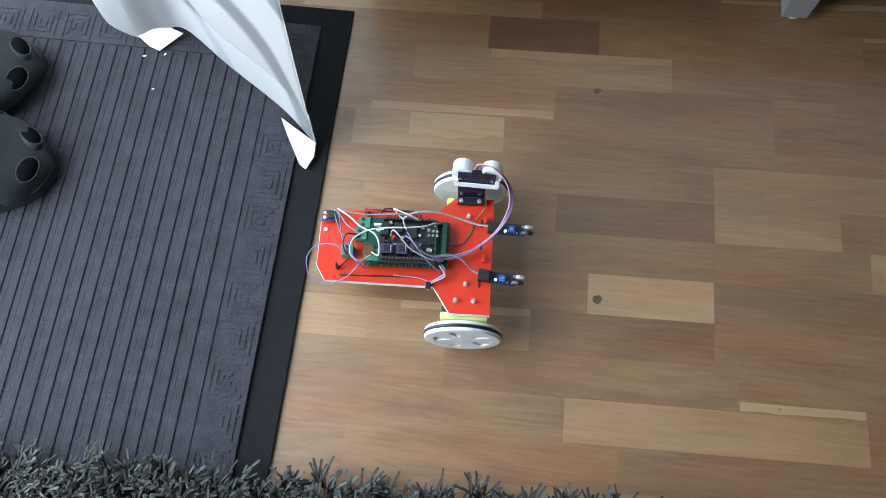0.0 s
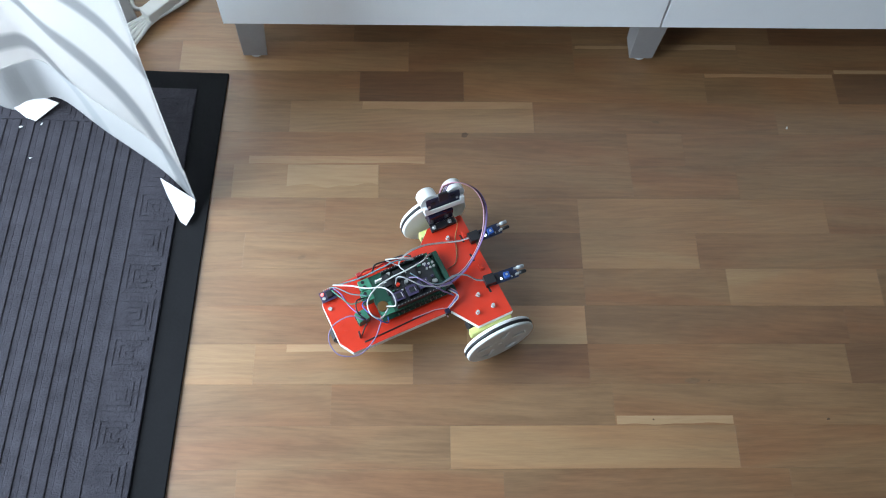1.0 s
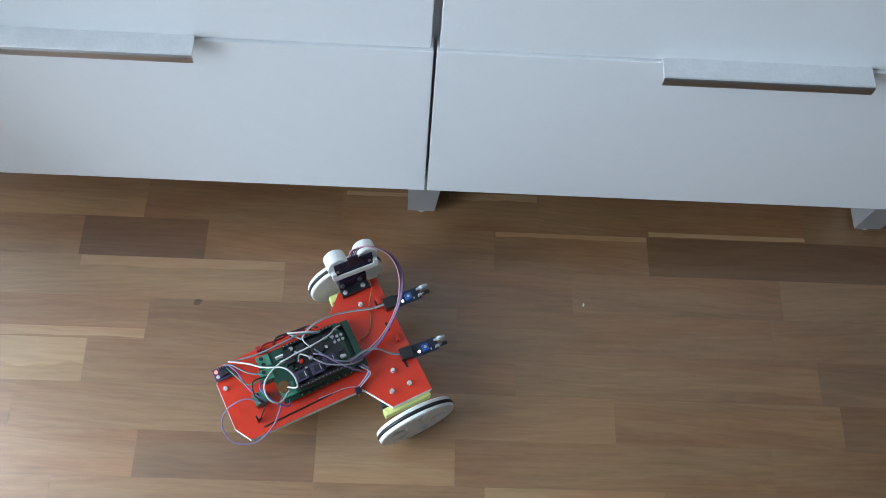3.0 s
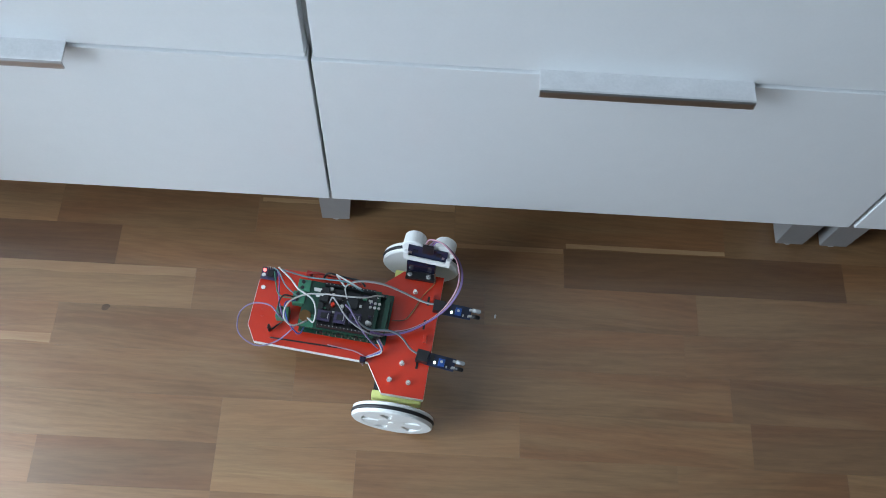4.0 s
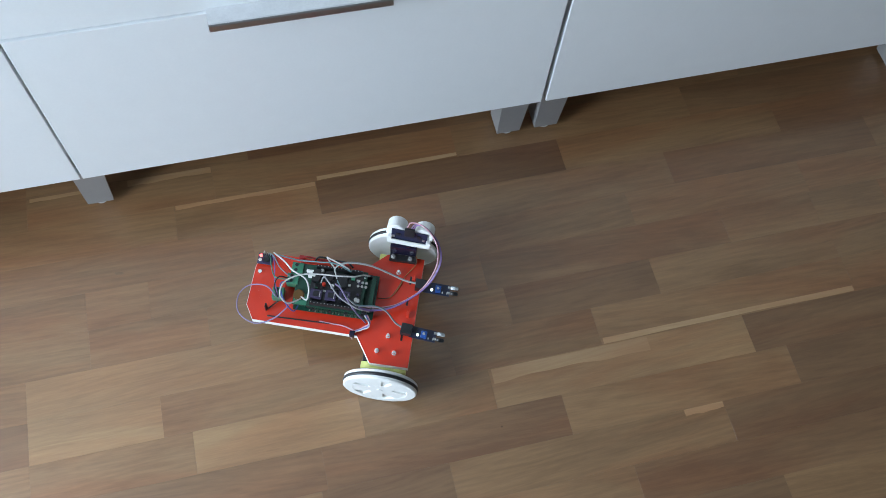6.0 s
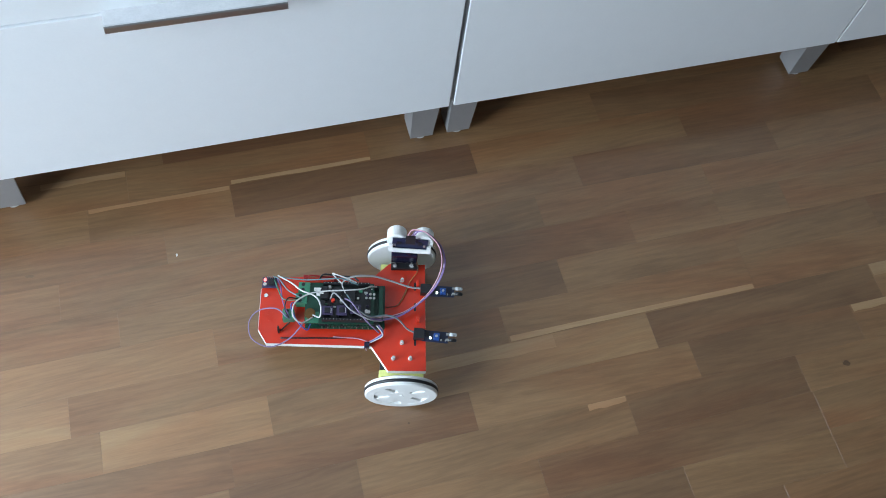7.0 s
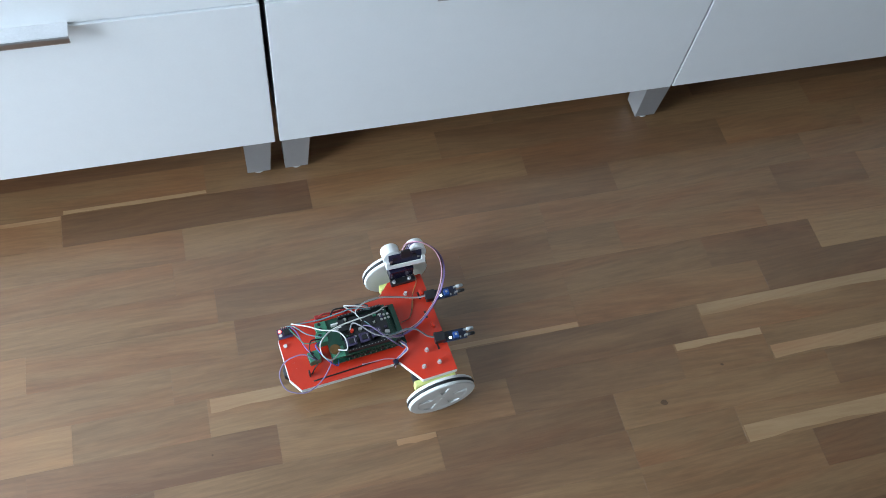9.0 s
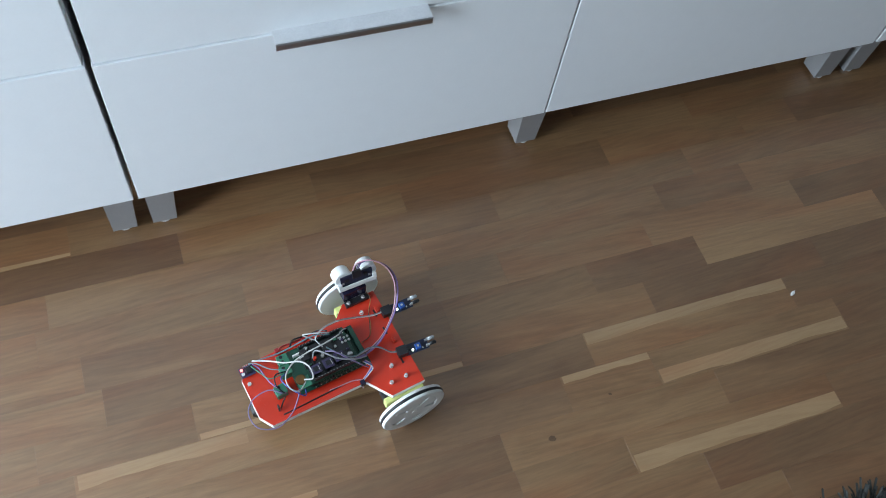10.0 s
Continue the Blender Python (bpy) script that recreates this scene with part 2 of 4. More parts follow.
# ---- mesh helpers ----
def link(name, bm, mat, parent=None, label="", smooth=False, at=None):
    me = bpy.data.meshes.new(name)
    bmesh.ops.recalc_face_normals(bm, faces=bm.faces)
    bm.to_mesh(me)
    bm.free()
    for m in mat if isinstance(mat, (list, tuple)) else [mat]:
        me.materials.append(m)
    if smooth:
        for p in me.polygons:
            p.use_smooth = True
    ob = new(name, me)
    if parent:
        ob.parent = parent
    if at is not None:
        ob.matrix_basis = at
    if label:
        tagged(ob, label)
    return ob


def part(name, bm, mat, parent, label="", smooth=False, at=None):
    return link(name, bm, mat, parent, label, smooth, at)


def holder(name, label, category, at=None, group="", kind=""):
    ob = new(name)
    ob.empty_display_size = 0.05
    if at is not None:
        ob.matrix_basis = at
    return tagged(ob, label, category, group, kind)


def box(x0, x1, y0, y1, z0, z1, bevel=0.0, bm=None, m=None):
    bm = bm or bmesh.new()
    made = bmesh.ops.create_cube(bm, size=1.0)["verts"]
    bmesh.ops.scale(bm, vec=(x1 - x0, y1 - y0, z1 - z0), verts=made)
    bmesh.ops.translate(bm, vec=((x0 + x1) / 2, (y0 + y1) / 2, (z0 + z1) / 2), verts=made)
    if bevel:
        edges = list({e for v in made for e in v.link_edges})
        out = bmesh.ops.bevel(bm, geom=edges, offset=bevel, segments=2, profile=0.6, affect="EDGES")
        made = list({v for f in out["faces"] for v in f.verts} | {v for v in made if v.is_valid})
    if m is not None:
        bmesh.ops.transform(bm, matrix=m, verts=made)
    return bm


def rod(r, z0, z1, n=20, bm=None, m=None, r2=None, bevel=0.0):
    """A cylinder or cone along z."""
    bm = bm or bmesh.new()
    made = bmesh.ops.create_cone(bm, cap_ends=True, segments=n, radius1=r, radius2=r if r2 is None else r2, depth=z1 - z0)["verts"]
    bmesh.ops.translate(bm, vec=(0, 0, (z0 + z1) / 2), verts=made)
    if bevel:
        edges = [e for e in {e for v in made for e in v.link_edges} if len(e.link_faces) == 2 and e.calc_face_angle(0) > 1.0]
        out = bmesh.ops.bevel(bm, geom=edges, offset=bevel, segments=2, affect="EDGES")
        made = list({v for f in out["faces"] for v in f.verts} | {v for v in made if v.is_valid})
    if m is not None:
        bmesh.ops.transform(bm, matrix=m, verts=made)
    return bm


def prism(outline, z0, z1, bevel=0.0):
    bm = bmesh.new()
    low = [bm.verts.new((x, y, z0)) for x, y in outline]
    top = [bm.verts.new((x, y, z1)) for x, y in outline]
    bm.faces.new(low[::-1])
    bm.faces.new(top)
    n = len(outline)
    for i in range(n):
        bm.faces.new((low[i], low[(i + 1) % n], top[(i + 1) % n], top[i]))
    if bevel:
        bmesh.ops.bevel(bm, geom=[e for e in bm.edges], offset=bevel, segments=2, affect="EDGES")
    return bm


def smooth_path(points, steps=6):
    """Catmull-Rom through the points."""
    p = [Vector(q) for q in points]
    p = [p[0] * 2 - p[1]] + p + [p[-1] * 2 - p[-2]]
    out = []
    for i in range(1, len(p) - 2):
        for s in range(steps):
            t = s / steps
            out.append(0.5 * (2 * p[i] + (p[i + 1] - p[i - 1]) * t + (2 * p[i - 1] - 5 * p[i] + 4 * p[i + 1] - p[i + 2]) * t * t
                              + (3 * p[i] - p[i - 1] - 3 * p[i + 1] + p[i + 2]) * t ** 3))
    return out + [p[-2]]


def tube(points, r, n=7, steps=6, bm=None):
    bm = bm or bmesh.new()
    path = smooth_path(points, steps)
    rings, side = [], Vector((0.31, 0.2, 0.93))
    for i, p in enumerate(path):
        d = (path[min(i + 1, len(path) - 1)] - path[max(i - 1, 0)]).normalized()
        u = (side - d * side.dot(d)).normalized()
        side, v = u, d.cross(u)
        rings.append([bm.verts.new(p + (u * math.cos(a) + v * math.sin(a)) * r) for a in (2 * math.pi * k / n for k in range(n))])
    for a, b in zip(rings, rings[1:]):
        for k in range(n):
            bm.faces.new((a[k], a[(k + 1) % n], b[(k + 1) % n], b[k]))
    bm.faces.new(rings[0][::-1])
    bm.faces.new(rings[-1])
    return bm


def lathe(profile, n=48, bm=None):
    """Turns (radius, z) pairs about z, closed at both ends by the axis where the radius is 0."""
    bm = bm or bmesh.new()
    rings = []
    for r, z in profile:
        rings.append([bm.verts.new((0, 0, z))] * n if r == 0 else
                     [bm.verts.new((r * math.cos(2 * math.pi * k / n), r * math.sin(2 * math.pi * k / n), z)) for k in range(n)])
    for a, b in zip(rings, rings[1:]):
        for k in range(n):
            q = [a[k], a[(k + 1) % n], b[(k + 1) % n], b[k]]
            q = [v for i, v in enumerate(q) if v not in q[:i]]
            if len(q) > 2:
                bm.faces.new(q)
    return bm


# ---- the room ----
X0, X1, Y0, Y1, HIGH = -0.85, 4.3, -3.4, 0.46, 2.5
base_floor = link("floor", box(X0 - 0.1, X1 + 0.1, Y0 - 0.1, Y1 + 0.1, -0.06, -0.008), JOINT)
tagged(base_floor, "oak parquet floor of narrow lacquered strips", "floor", kind="structure")
tagged(link("wall_north", box(X0 - 0.12, X1 + 0.12, Y1, Y1 + 0.12, -0.01, HIGH), WALL_LIGHT), "unseen wall behind the cabinets, white to return light", "wall", kind="structure")
tagged(link("wall_south", box(X0 - 0.12, X1 + 0.12, Y0 - 0.12, Y0, -0.01, HIGH), WALL_DIM), "unseen grey wall, darkened to cut bounced light", "wall", kind="structure")
tagged(link("wall_east", box(X1, X1 + 0.12, Y0, Y1, -0.01, HIGH), WALL_DIM), "unseen grey wall, darkened to cut bounced light", "wall", kind="structure")
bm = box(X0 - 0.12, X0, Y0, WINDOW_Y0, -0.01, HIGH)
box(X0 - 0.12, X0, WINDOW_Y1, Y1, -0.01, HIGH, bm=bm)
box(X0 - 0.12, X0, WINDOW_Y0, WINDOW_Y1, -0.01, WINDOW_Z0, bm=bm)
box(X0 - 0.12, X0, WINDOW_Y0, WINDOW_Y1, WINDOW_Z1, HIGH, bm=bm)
tagged(link("wall_west", bm, WALL_DIM), "grey wall with a glazed balcony opening, darkened to cut bounced light", "wall", kind="structure")
tagged(link("ceiling", box(X0 - 0.12, X1 + 0.12, Y0 - 0.12, Y1 + 0.12, HIGH, HIGH + 0.1), WALL_DIM), "unseen grey ceiling, darkened to cut bounced light", "ceiling", kind="structure")


# ---- cabinets ----
FRONT_LOW, SEAM, FRONT_HIGH, UNIT = 0.107, 0.373, 0.753, 0.6


def tapered_leg(parent, x, lean):
    """An angle-section metal leg, wide at the top, on a pale levelling foot. lean: which way its open side faces."""
    w0, w1, d0, d1, t = 0.042, 0.034, 0.050, 0.036, 0.003
    ob = holder("leg", "grey metal angle leg tapering to a levelling foot", "", pose(x, 0, 0))
    ob.parent = parent
    y = 0.022
    bm = bmesh.new()
    def slab(a, b):
        vs = [bm.verts.new(p) for p in a] + [bm.verts.new(p) for p in b]
        for f in ((0, 1, 2, 3), (7, 6, 5, 4), (0, 4, 5, 1), (1, 5, 6, 2), (2, 6, 7, 3), (3, 7, 4, 0)):
            bm.faces.new([vs[i] for i in f])
    s = lean
    slab([(0, y, 0.008), (s * w1, y, 0.008), (s * w1, y + t, 0.008), (0, y + t, 0.008)],
         [(0, y, 0.111), (s * w0, y, 0.111), (s * w0, y + t, 0.111), (0, y + t, 0.111)])
    slab([(0, y + t, 0.008), (s * t, y + t, 0.008), (s * t, y + d1, 0.008), (0, y + d1, 0.008)],
         [(0, y + t, 0.111), (s * t, y + t, 0.111), (s * t, y + d0, 0.111), (0, y + d0, 0.111)])
    part("leg_profile", bm, LEG_GREY, ob)
    part("levelling_foot", rod(0.009, 0.0, 0.009, 18, bevel=0.002), FOOT, ob, "pale plastic levelling foot", at=pose(s * 0.017, y + 0.0105, 0))


def cabinet(name, x0, units, label, gap, legs, handles=True):
    top = holder(name, label, "cabinet", pose(x0, 0, 0), group="row of white cabinets")
    wide = units * UNIT
    part("face_panel", box(0.002, wide - 0.002, 0.020, 0.036, FRONT_LOW + 0.004, FRONT_HIGH), CARCASS, top)
    part("bottom_panel", box(0.002, wide - 0.002, 0.036, 0.42, FRONT_LOW + 0.004, FRONT_LOW + 0.022), CARCASS, top)
    part("top_panel", box(0.002, wide - 0.002, 0.036, 0.42, FRONT_HIGH - 0.018, FRONT_HIGH), CARCASS, top)
    part("side_panel", box(0.002, 0.020, 0.036, 0.42, FRONT_LOW + 0.022, FRONT_HIGH - 0.018), CARCASS, top)
    part("side_panel", box(wide - 0.020, wide - 0.002, 0.036, 0.42, FRONT_LOW + 0.022, FRONT_HIGH - 0.018), CARCASS, top)
    part("back_panel", box(0.020, wide - 0.020, 0.412, 0.42, FRONT_LOW + 0.022, FRONT_HIGH - 0.018), CARCASS, top)
    for u in range(units):
        a, b = u * UNIT + gap / 2, (u + 1) * UNIT - gap / 2
        front = part("drawer_front", box(a, b, 0.0, 0.018, FRONT_LOW, SEAM - 0.0007, 0.0008), WHITE_FOIL, top, "smooth white foil drawer front")
        door = part("cabinet_door", box(a + 0.0022, b - 0.0022, 0.0029, 0.0195, SEAM + 0.0004, FRONT_HIGH, 0.0008), WHITE_FOIL, top, "smooth white foil door above the drawer")
        if handles:
            c = (a + b) / 2 - 0.004
            # an edge handle: a tab lying on the drawer's top edge, turned down in front
            top_z = SEAM + 0.0030

            def profile(out):
                bm = bmesh.new()
                l = [bm.verts.new((c - 0.0945, y, z)) for y, z in out]
                r = [bm.verts.new((c + 0.0945, y, z)) for y, z in out]
                bm.faces.new(l)
                bm.faces.new(r[::-1])
                for i in range(len(out)):
                    bm.faces.new((l[i], r[i], r[(i + 1) % len(out)], l[(i + 1) % len(out)]))
                return bm
            part("edge_handle", profile([(0.012, top_z), (-0.0165, top_z), (-0.0180, top_z - 0.0008), (-0.0180, top_z - 0.0024), (0.012, top_z - 0.0024)]), ALU, front, "brushed aluminium edge handle")
            part("handle_lip", profile([(-0.0181, top_z - 0.0006), (-0.0194, top_z - 0.0022), (-0.0197, top_z - 0.0060), (-0.0197, top_z - 0.0095), (-0.0178, top_z - 0.0095), (-0.0178, top_z - 0.0028)]), ALU_LIP, front, "handle lip, coloured darker for its reflection")
    for x, lean in legs:
        tapered_leg(top, x, lean)
    return top


cabinet("sideboard", 0.0, 2, "white foil sideboard with drawers on grey metal legs", 0.003, [(0.010, 1), (0.580, 1), (1.154, 1)])
cabinet("sideboard", 1.2035, 2, "white foil sideboard standing beside its twin", 0.003, [(0.007, 1), (0.578, 1), (1.148, 1)])
cabinet("sideboard", 2.407, 2, "white foil sideboard at the far end of the row", 0.003, [(0.007, 1), (0.578, 1), (1.148, 1)])

# ---- the robot: x ahead, y to its left, origin on the floor under the axle ----
WHEEL_R = 0.0462
robot = holder("robot_car", "small three-wheeled robot with a red deck and loose wiring", "robot")

HALF = [(0.030, 0.0), (0.030, 0.079), (-0.017, 0.079), (-0.038, 0.047), (-0.168, 0.045), (-0.179, 0.027), (-0.179, 0.0)]
LEFT_EDGE = 0.067      # the deck is narrower on its left, as cut
OUTLINE = [(x, min(y, LEFT_EDGE)) for x, y in HALF[1:-1]] + [(x, -y) for x, y in HALF[1:-1]][::-1]
part("deck_film", prism(OUTLINE, 0.0572, 0.0582), RED, robot, "glossy red film on the deck")
part("deck_board", prism([(x * 1.004, y * 1.006) for x, y in OUTLINE], 0.0495, 0.0571), PLATE_WHITE, robot, "white board under the red film")

# motors and wheels
wheels = []
WHEEL_Y = {-1: -0.1015, 1: 0.0860}
MOTOR_Y = {-1: -0.0715, 1: 0.0595}
for s in (-1, 1):
    bm = box(-0.028, 0.028, *sorted((MOTOR_Y[s] + s * 0.003, MOTOR_Y[s] + s * 0.012)), 0.0325, 0.0490, 0.002)
    box(-0.010, 0.026, *sorted((MOTOR_Y[s] - s * 0.012, MOTOR_Y[s] + s * 0.0028)), 0.0325, 0.0490, 0.002, bm=bm)
    case = part("gear_motor", bm, YELLOW, robot, "yellow plastic gear motor")
    part("motor_end", box(-0.0270, -0.0105, *sorted((MOTOR_Y[s] - s * 0.010, MOTOR_Y[s] + s * 0.0024)), 0.0335, 0.0485, 0.0015), BLACK, case, "black end of the motor")
    part("motor_can", rod(0.0085, 0.022, 0.0265, 20, m=pose(0, s * 0.052, 0.0400, 0, -90, 0), bevel=0.001), BLACK, case, "dark motor can")
    hub = holder("wheel", "white printed wheel with a black rubber ring", "", pose(0, WHEEL_Y[s], WHEEL_R))
    hub.parent = robot
    R = WHEEL_R - 0.0012
    turn = pose(0, 0, 0, 90 * s, 0, 0)      # local z of the lathe points away from the robot
    rim = [(0.0, -0.0050), (R - 0.0015, -0.0062), (R, -0.0050), (R, -0.0022), (R - 0.0030, -0.0012), (R - 0.0030, 0.0012), (R, 0.0022), (R, 0.0050), (R - 0.0012, 0.0062), (0.0340, 0.0064), (0.0332, 0.0056), (0.0330, 0.0040), (0.0, 0.0040)]
    bm = lathe(rim, 64)
    bmesh.ops.transform(bm, matrix=pose(0, 0, 0, -90 * s, 0, 0), verts=bm.verts)
    rim_ob = part("rim", bm, WHEEL_WHITE, hub, "white printed plastic rim", smooth=False)
    # hub boss, five wide spokes
    bm = rod(0.0155, 0.0038, 0.0062, 32, bevel=0.0005)
    rod(0.003, 0.0060, 0.0068, 12, bm=bm)
    bmesh.ops.transform(bm, matrix=pose(0, 0, 0, -90 * s, 0, 0), verts=bm.verts)
    part("hub", bm, WHEEL_WHITE, hub)
    for k in range(5):
        a0 = 72 * k
        pts = []
        for r, da in ((0.0118, -0.56), (0.0118, 0.56), (0.0362, 0.40), (0.0362, -0.40)):
            pts.append((r * math.cos(da), r * math.sin(da)))
        bm = prism(pts, 0.0036, 0.0061, 0.0004)
        bmesh.ops.transform(bm, matrix=pose(0, 0, 0, -90 * s, 0, 0) @ pose(0, 0, 0, 0, 0, a0), verts=bm.verts)
        part("spoke", bm, WHEEL_WHITE, hub)
    bm = bmesh.new()
    ring = []
    for i in range(64):
        a = 2 * math.pi * i / 64
        ring.append([bm.verts.new(((WHEEL_R - 0.0021 + 0.0022 * math.cos(b)) * math.cos(a), 0.0021 * math.sin(b), (WHEEL_R - 0.0021 + 0.0022 * math.cos(b)) * math.sin(a))) for b in (math.pi * k / 4 for k in range(8))])
    for i in range(64):
        for k in range(8):
            bm.faces.new((ring[i][k], ring[i][(k + 1) % 8], ring[(i + 1) % 64][(k + 1) % 8], ring[(i + 1) % 64][k]))
    part("rubber_ring", bm, RUBBER, hub, "black rubber ring in the rim's groove", smooth=True)
    wheels.append((s, hub))

# rear castor
castor = holder("castor", "small black castor under the deck's tail", "", pose(-0.158, 0, 0))
castor.parent = robot
part("castor_plate", box(-0.016, 0.016, -0.012, 0.012, 0.0465, 0.0494, 0.0008), BLACK, castor)
bm = box(-0.010, 0.010, -0.0105, -0.0085, 0.014, 0.0464)
box(-0.010, 0.010, 0.0085, 0.0105, 0.014, 0.0464, bm=bm)
part("castor_fork", bm, BLACK, castor)
part("castor_roller", rod(0.0145, -0.008, 0.008, 28, m=pose(-0.010, 0, 0.0145, 90, 0, 0), bevel=0.002), RUBBER, castor, "black rubber roller")
# battery holder hung below the deck
pack = part("battery_holder", box(-0.120, -0.045, -0.030, 0.030, 0.031, 0.0494, 0.002), BLACK, robot, "black battery holder under the deck")

# screws on the deck
for i, (x, y) in enumerate([(0.0, -0.043), (-0.0106, -0.0636), (0.0105, -0.0636), (0.0, 0.043)]):
    bm = rod(0.0031, 0.0582, 0.0606, 6, bevel=0.0005)
    rod(0.0020, 0.0604, 0.0655, 12, bm=bm, bevel=0.0006)
    part("deck_screw", bm, STEEL, robot, "nickel screw and nut", at=pose(x, y, 0))
part("deck_nut", rod(0.0028, 0.0582, 0.0602, 6), STEEL, robot, "nickel nut", at=pose(-0.1725, 0.0185, 0))
for x, y in ((-0.166, -0.0145), (-0.1685, -0.006), (-0.152, -0.0375)):
    part("rivet", rod(0.0017, 0.0582, 0.0590, 12, bevel=0.0003), RED, robot, at=pose(x, y, 0))
# slots in the deck: black bars laid on the film stand for their shade
for x0, x1, y0, y1 in ((0.0155, 0.0180, -0.046, -0.033), (0.0155, 0.0180, 0.001, 0.012), (0.0155, 0.0180, 0.030, 0.041)):
    part("deck_slot", box(x0, x1, y0, y1, 0.0581, 0.0586), BLACK, robot, "black bar for the shade in a deck slot")
for y0, y1 in ((-0.0312, -0.029), (0.018, 0.0205)):
    part("deck_block", box(0.0185, 0.0225, y0 + 0.016, y1 + 0.022, 0.0582, 0.0640, 0.0006), RED, robot, "small red block on the deck's edge")

# controller board with its shield
controller = holder("controller_board", "green controller board crowded with headers and modules", "", pose(0, 0, 0))
controller.parent = robot
part("circuit_board", box(-0.121, -0.022, -0.0275, 0.032, 0.0640, 0.0656, 0.0003), PCB_GREEN, controller, "dark green circuit board")
part("shield_board", box(-0.1215, -0.036, -0.0255, 0.030, 0.0755, 0.0770, 0.0003), PCB_GREEN, controller, "green shield board")
part("shield_cover", box(-0.1010, -0.0400, -0.0205, 0.0245, 0.0771, 0.0779, 0.0002), BLACK, controller, "dark plug-in board on the shield")
for x, y in ((-0.117, -0.023), (-0.117, 0.028), (-0.026, -0.023), (-0.026, 0.028)):
    part("standoff", rod(0.0024, 0.0582, 0.0640, 12), SILVER, controller, at=pose(x, y, 0))
for y in (-0.0225, 0.0265):
    part("header_row", box(-0.104, -0.030, y - 0.0014, y + 0.0014, 0.0656, 0.0755), BLACK, controller, "black pin header")
    part("top_header", box(-0.100, -0.042, y - 0.0013, y + 0.0013, 0.0770, 0.0850, 0.0002), BLACK, controller, "black stacking header")
part("double_header", box(-0.0300, -0.0245, -0.018, 0.024, 0.0656, 0.0740, 0.0003), PCB_GREEN, controller, "dark green header block")
for k in range(3):
    for j in range(2):
        part("electrolytic_capacitor", rod(0.0017, 0.0770, 0.0790, 12, bevel=0.0003), SILVER, controller, "small metal can", at=pose(-0.0455 + 0.0048 * k, 0.0095 + 0.0052 * j, 0))
for x, y, w, h in ((-0.0935, -0.012, 0.014, 0.012), (-0.0755, -0.0115, 0.013, 0.013), (-0.0590, -0.0095, 0.013, 0.012)):
    module = part("driver_module", box(x - w / 2, x + w / 2, y - h / 2, y + h / 2, 0.0860, 0.0874, 0.0002), PCB_PURPLE, controller, "purple plug-in module")
    part("chip", box(x - 0.0032, x + 0.0032, y - 0.0032, y + 0.0032, 0.0875, 0.0888, 0.0002), BLACK, module)
    part("module_pins", box(x - w / 2 + 0.0004, x - w / 2 + 0.0028, y - h / 2, y + h / 2, 0.0771, 0.0859), BLACK, module)
    part("white_print", box(x + w / 2 - 0.0026, x + w / 2 - 0.0018, y - 0.0034, y + 0.0034, 0.08742, 0.08752), PLATE_WHITE, module)
for x, y, w, h, z in ((-0.098, 0.014, 0.010, 0.016, 0.084), (-0.082, 0.016, 0.009, 0.012, 0.0835), (-0.066, 0.013, 0.013, 0.018, 0.0815), (-0.100, 0.0005, 0.006, 0.008, 0.0815)):
    part("chip_block", box(x - w / 2, x + w / 2, y - h / 2, y + h / 2, 0.0771, z, 0.0003), BLACK, controller, "black component block")
for x, y in ((-0.1065, 0.019), (-0.1035, 0.0125)):
    part("jumper_cap", box(x - 0.0045, x + 0.0045, y - 0.0010, y + 0.0010, 0.0771, 0.0842, 0.0003), PLATE_WHITE, controller, "pale metal jumper")
part("status_light", rod(0.0022, 0.0771, 0.0812, 12, bevel=0.0006), FOOT, controller, "pale indicator", at=pose(-0.0425, -0.010, 0))
for x, y, c in ((-0.0870, 0.0045, RED), (-0.0765, 0.0035, SILVER), (-0.0450, -0.0100, SILVER), (-0.092, 0.022, SILVER)):
    part("round_component", rod(0.0024, 0.0771, 0.0825, 14, bevel=0.0004), c, controller, "small round component", at=pose(x, y, 0))
for i in range(26):
    r = random.Random(500 + i)
    x, y, w, h = r.uniform(-0.097, -0.043), r.uniform(-0.004, 0.021), r.choice((0.0016, 0.003, 0.0045)), r.choice((0.0012, 0.002, 0.003))
    part("small_component", box(x - w / 2, x + w / 2, y - h / 2, y + h / 2, 0.0779, 0.0779 + r.uniform(0.0008, 0.0040), 0.0002), r.choice((BLACK, BLACK, SILVER, PCB_PURPLE, TERMINAL)), controller)
for k in range(16):
    part("edge_socket", box(-0.0014, 0.0014, -0.0012, 0.0012, 0.0656, 0.0725, 0.0002), PCB_GREEN if k % 5 else BLACK, controller, at=pose(-0.0950 + 0.0040 * k, -0.0252, 0))
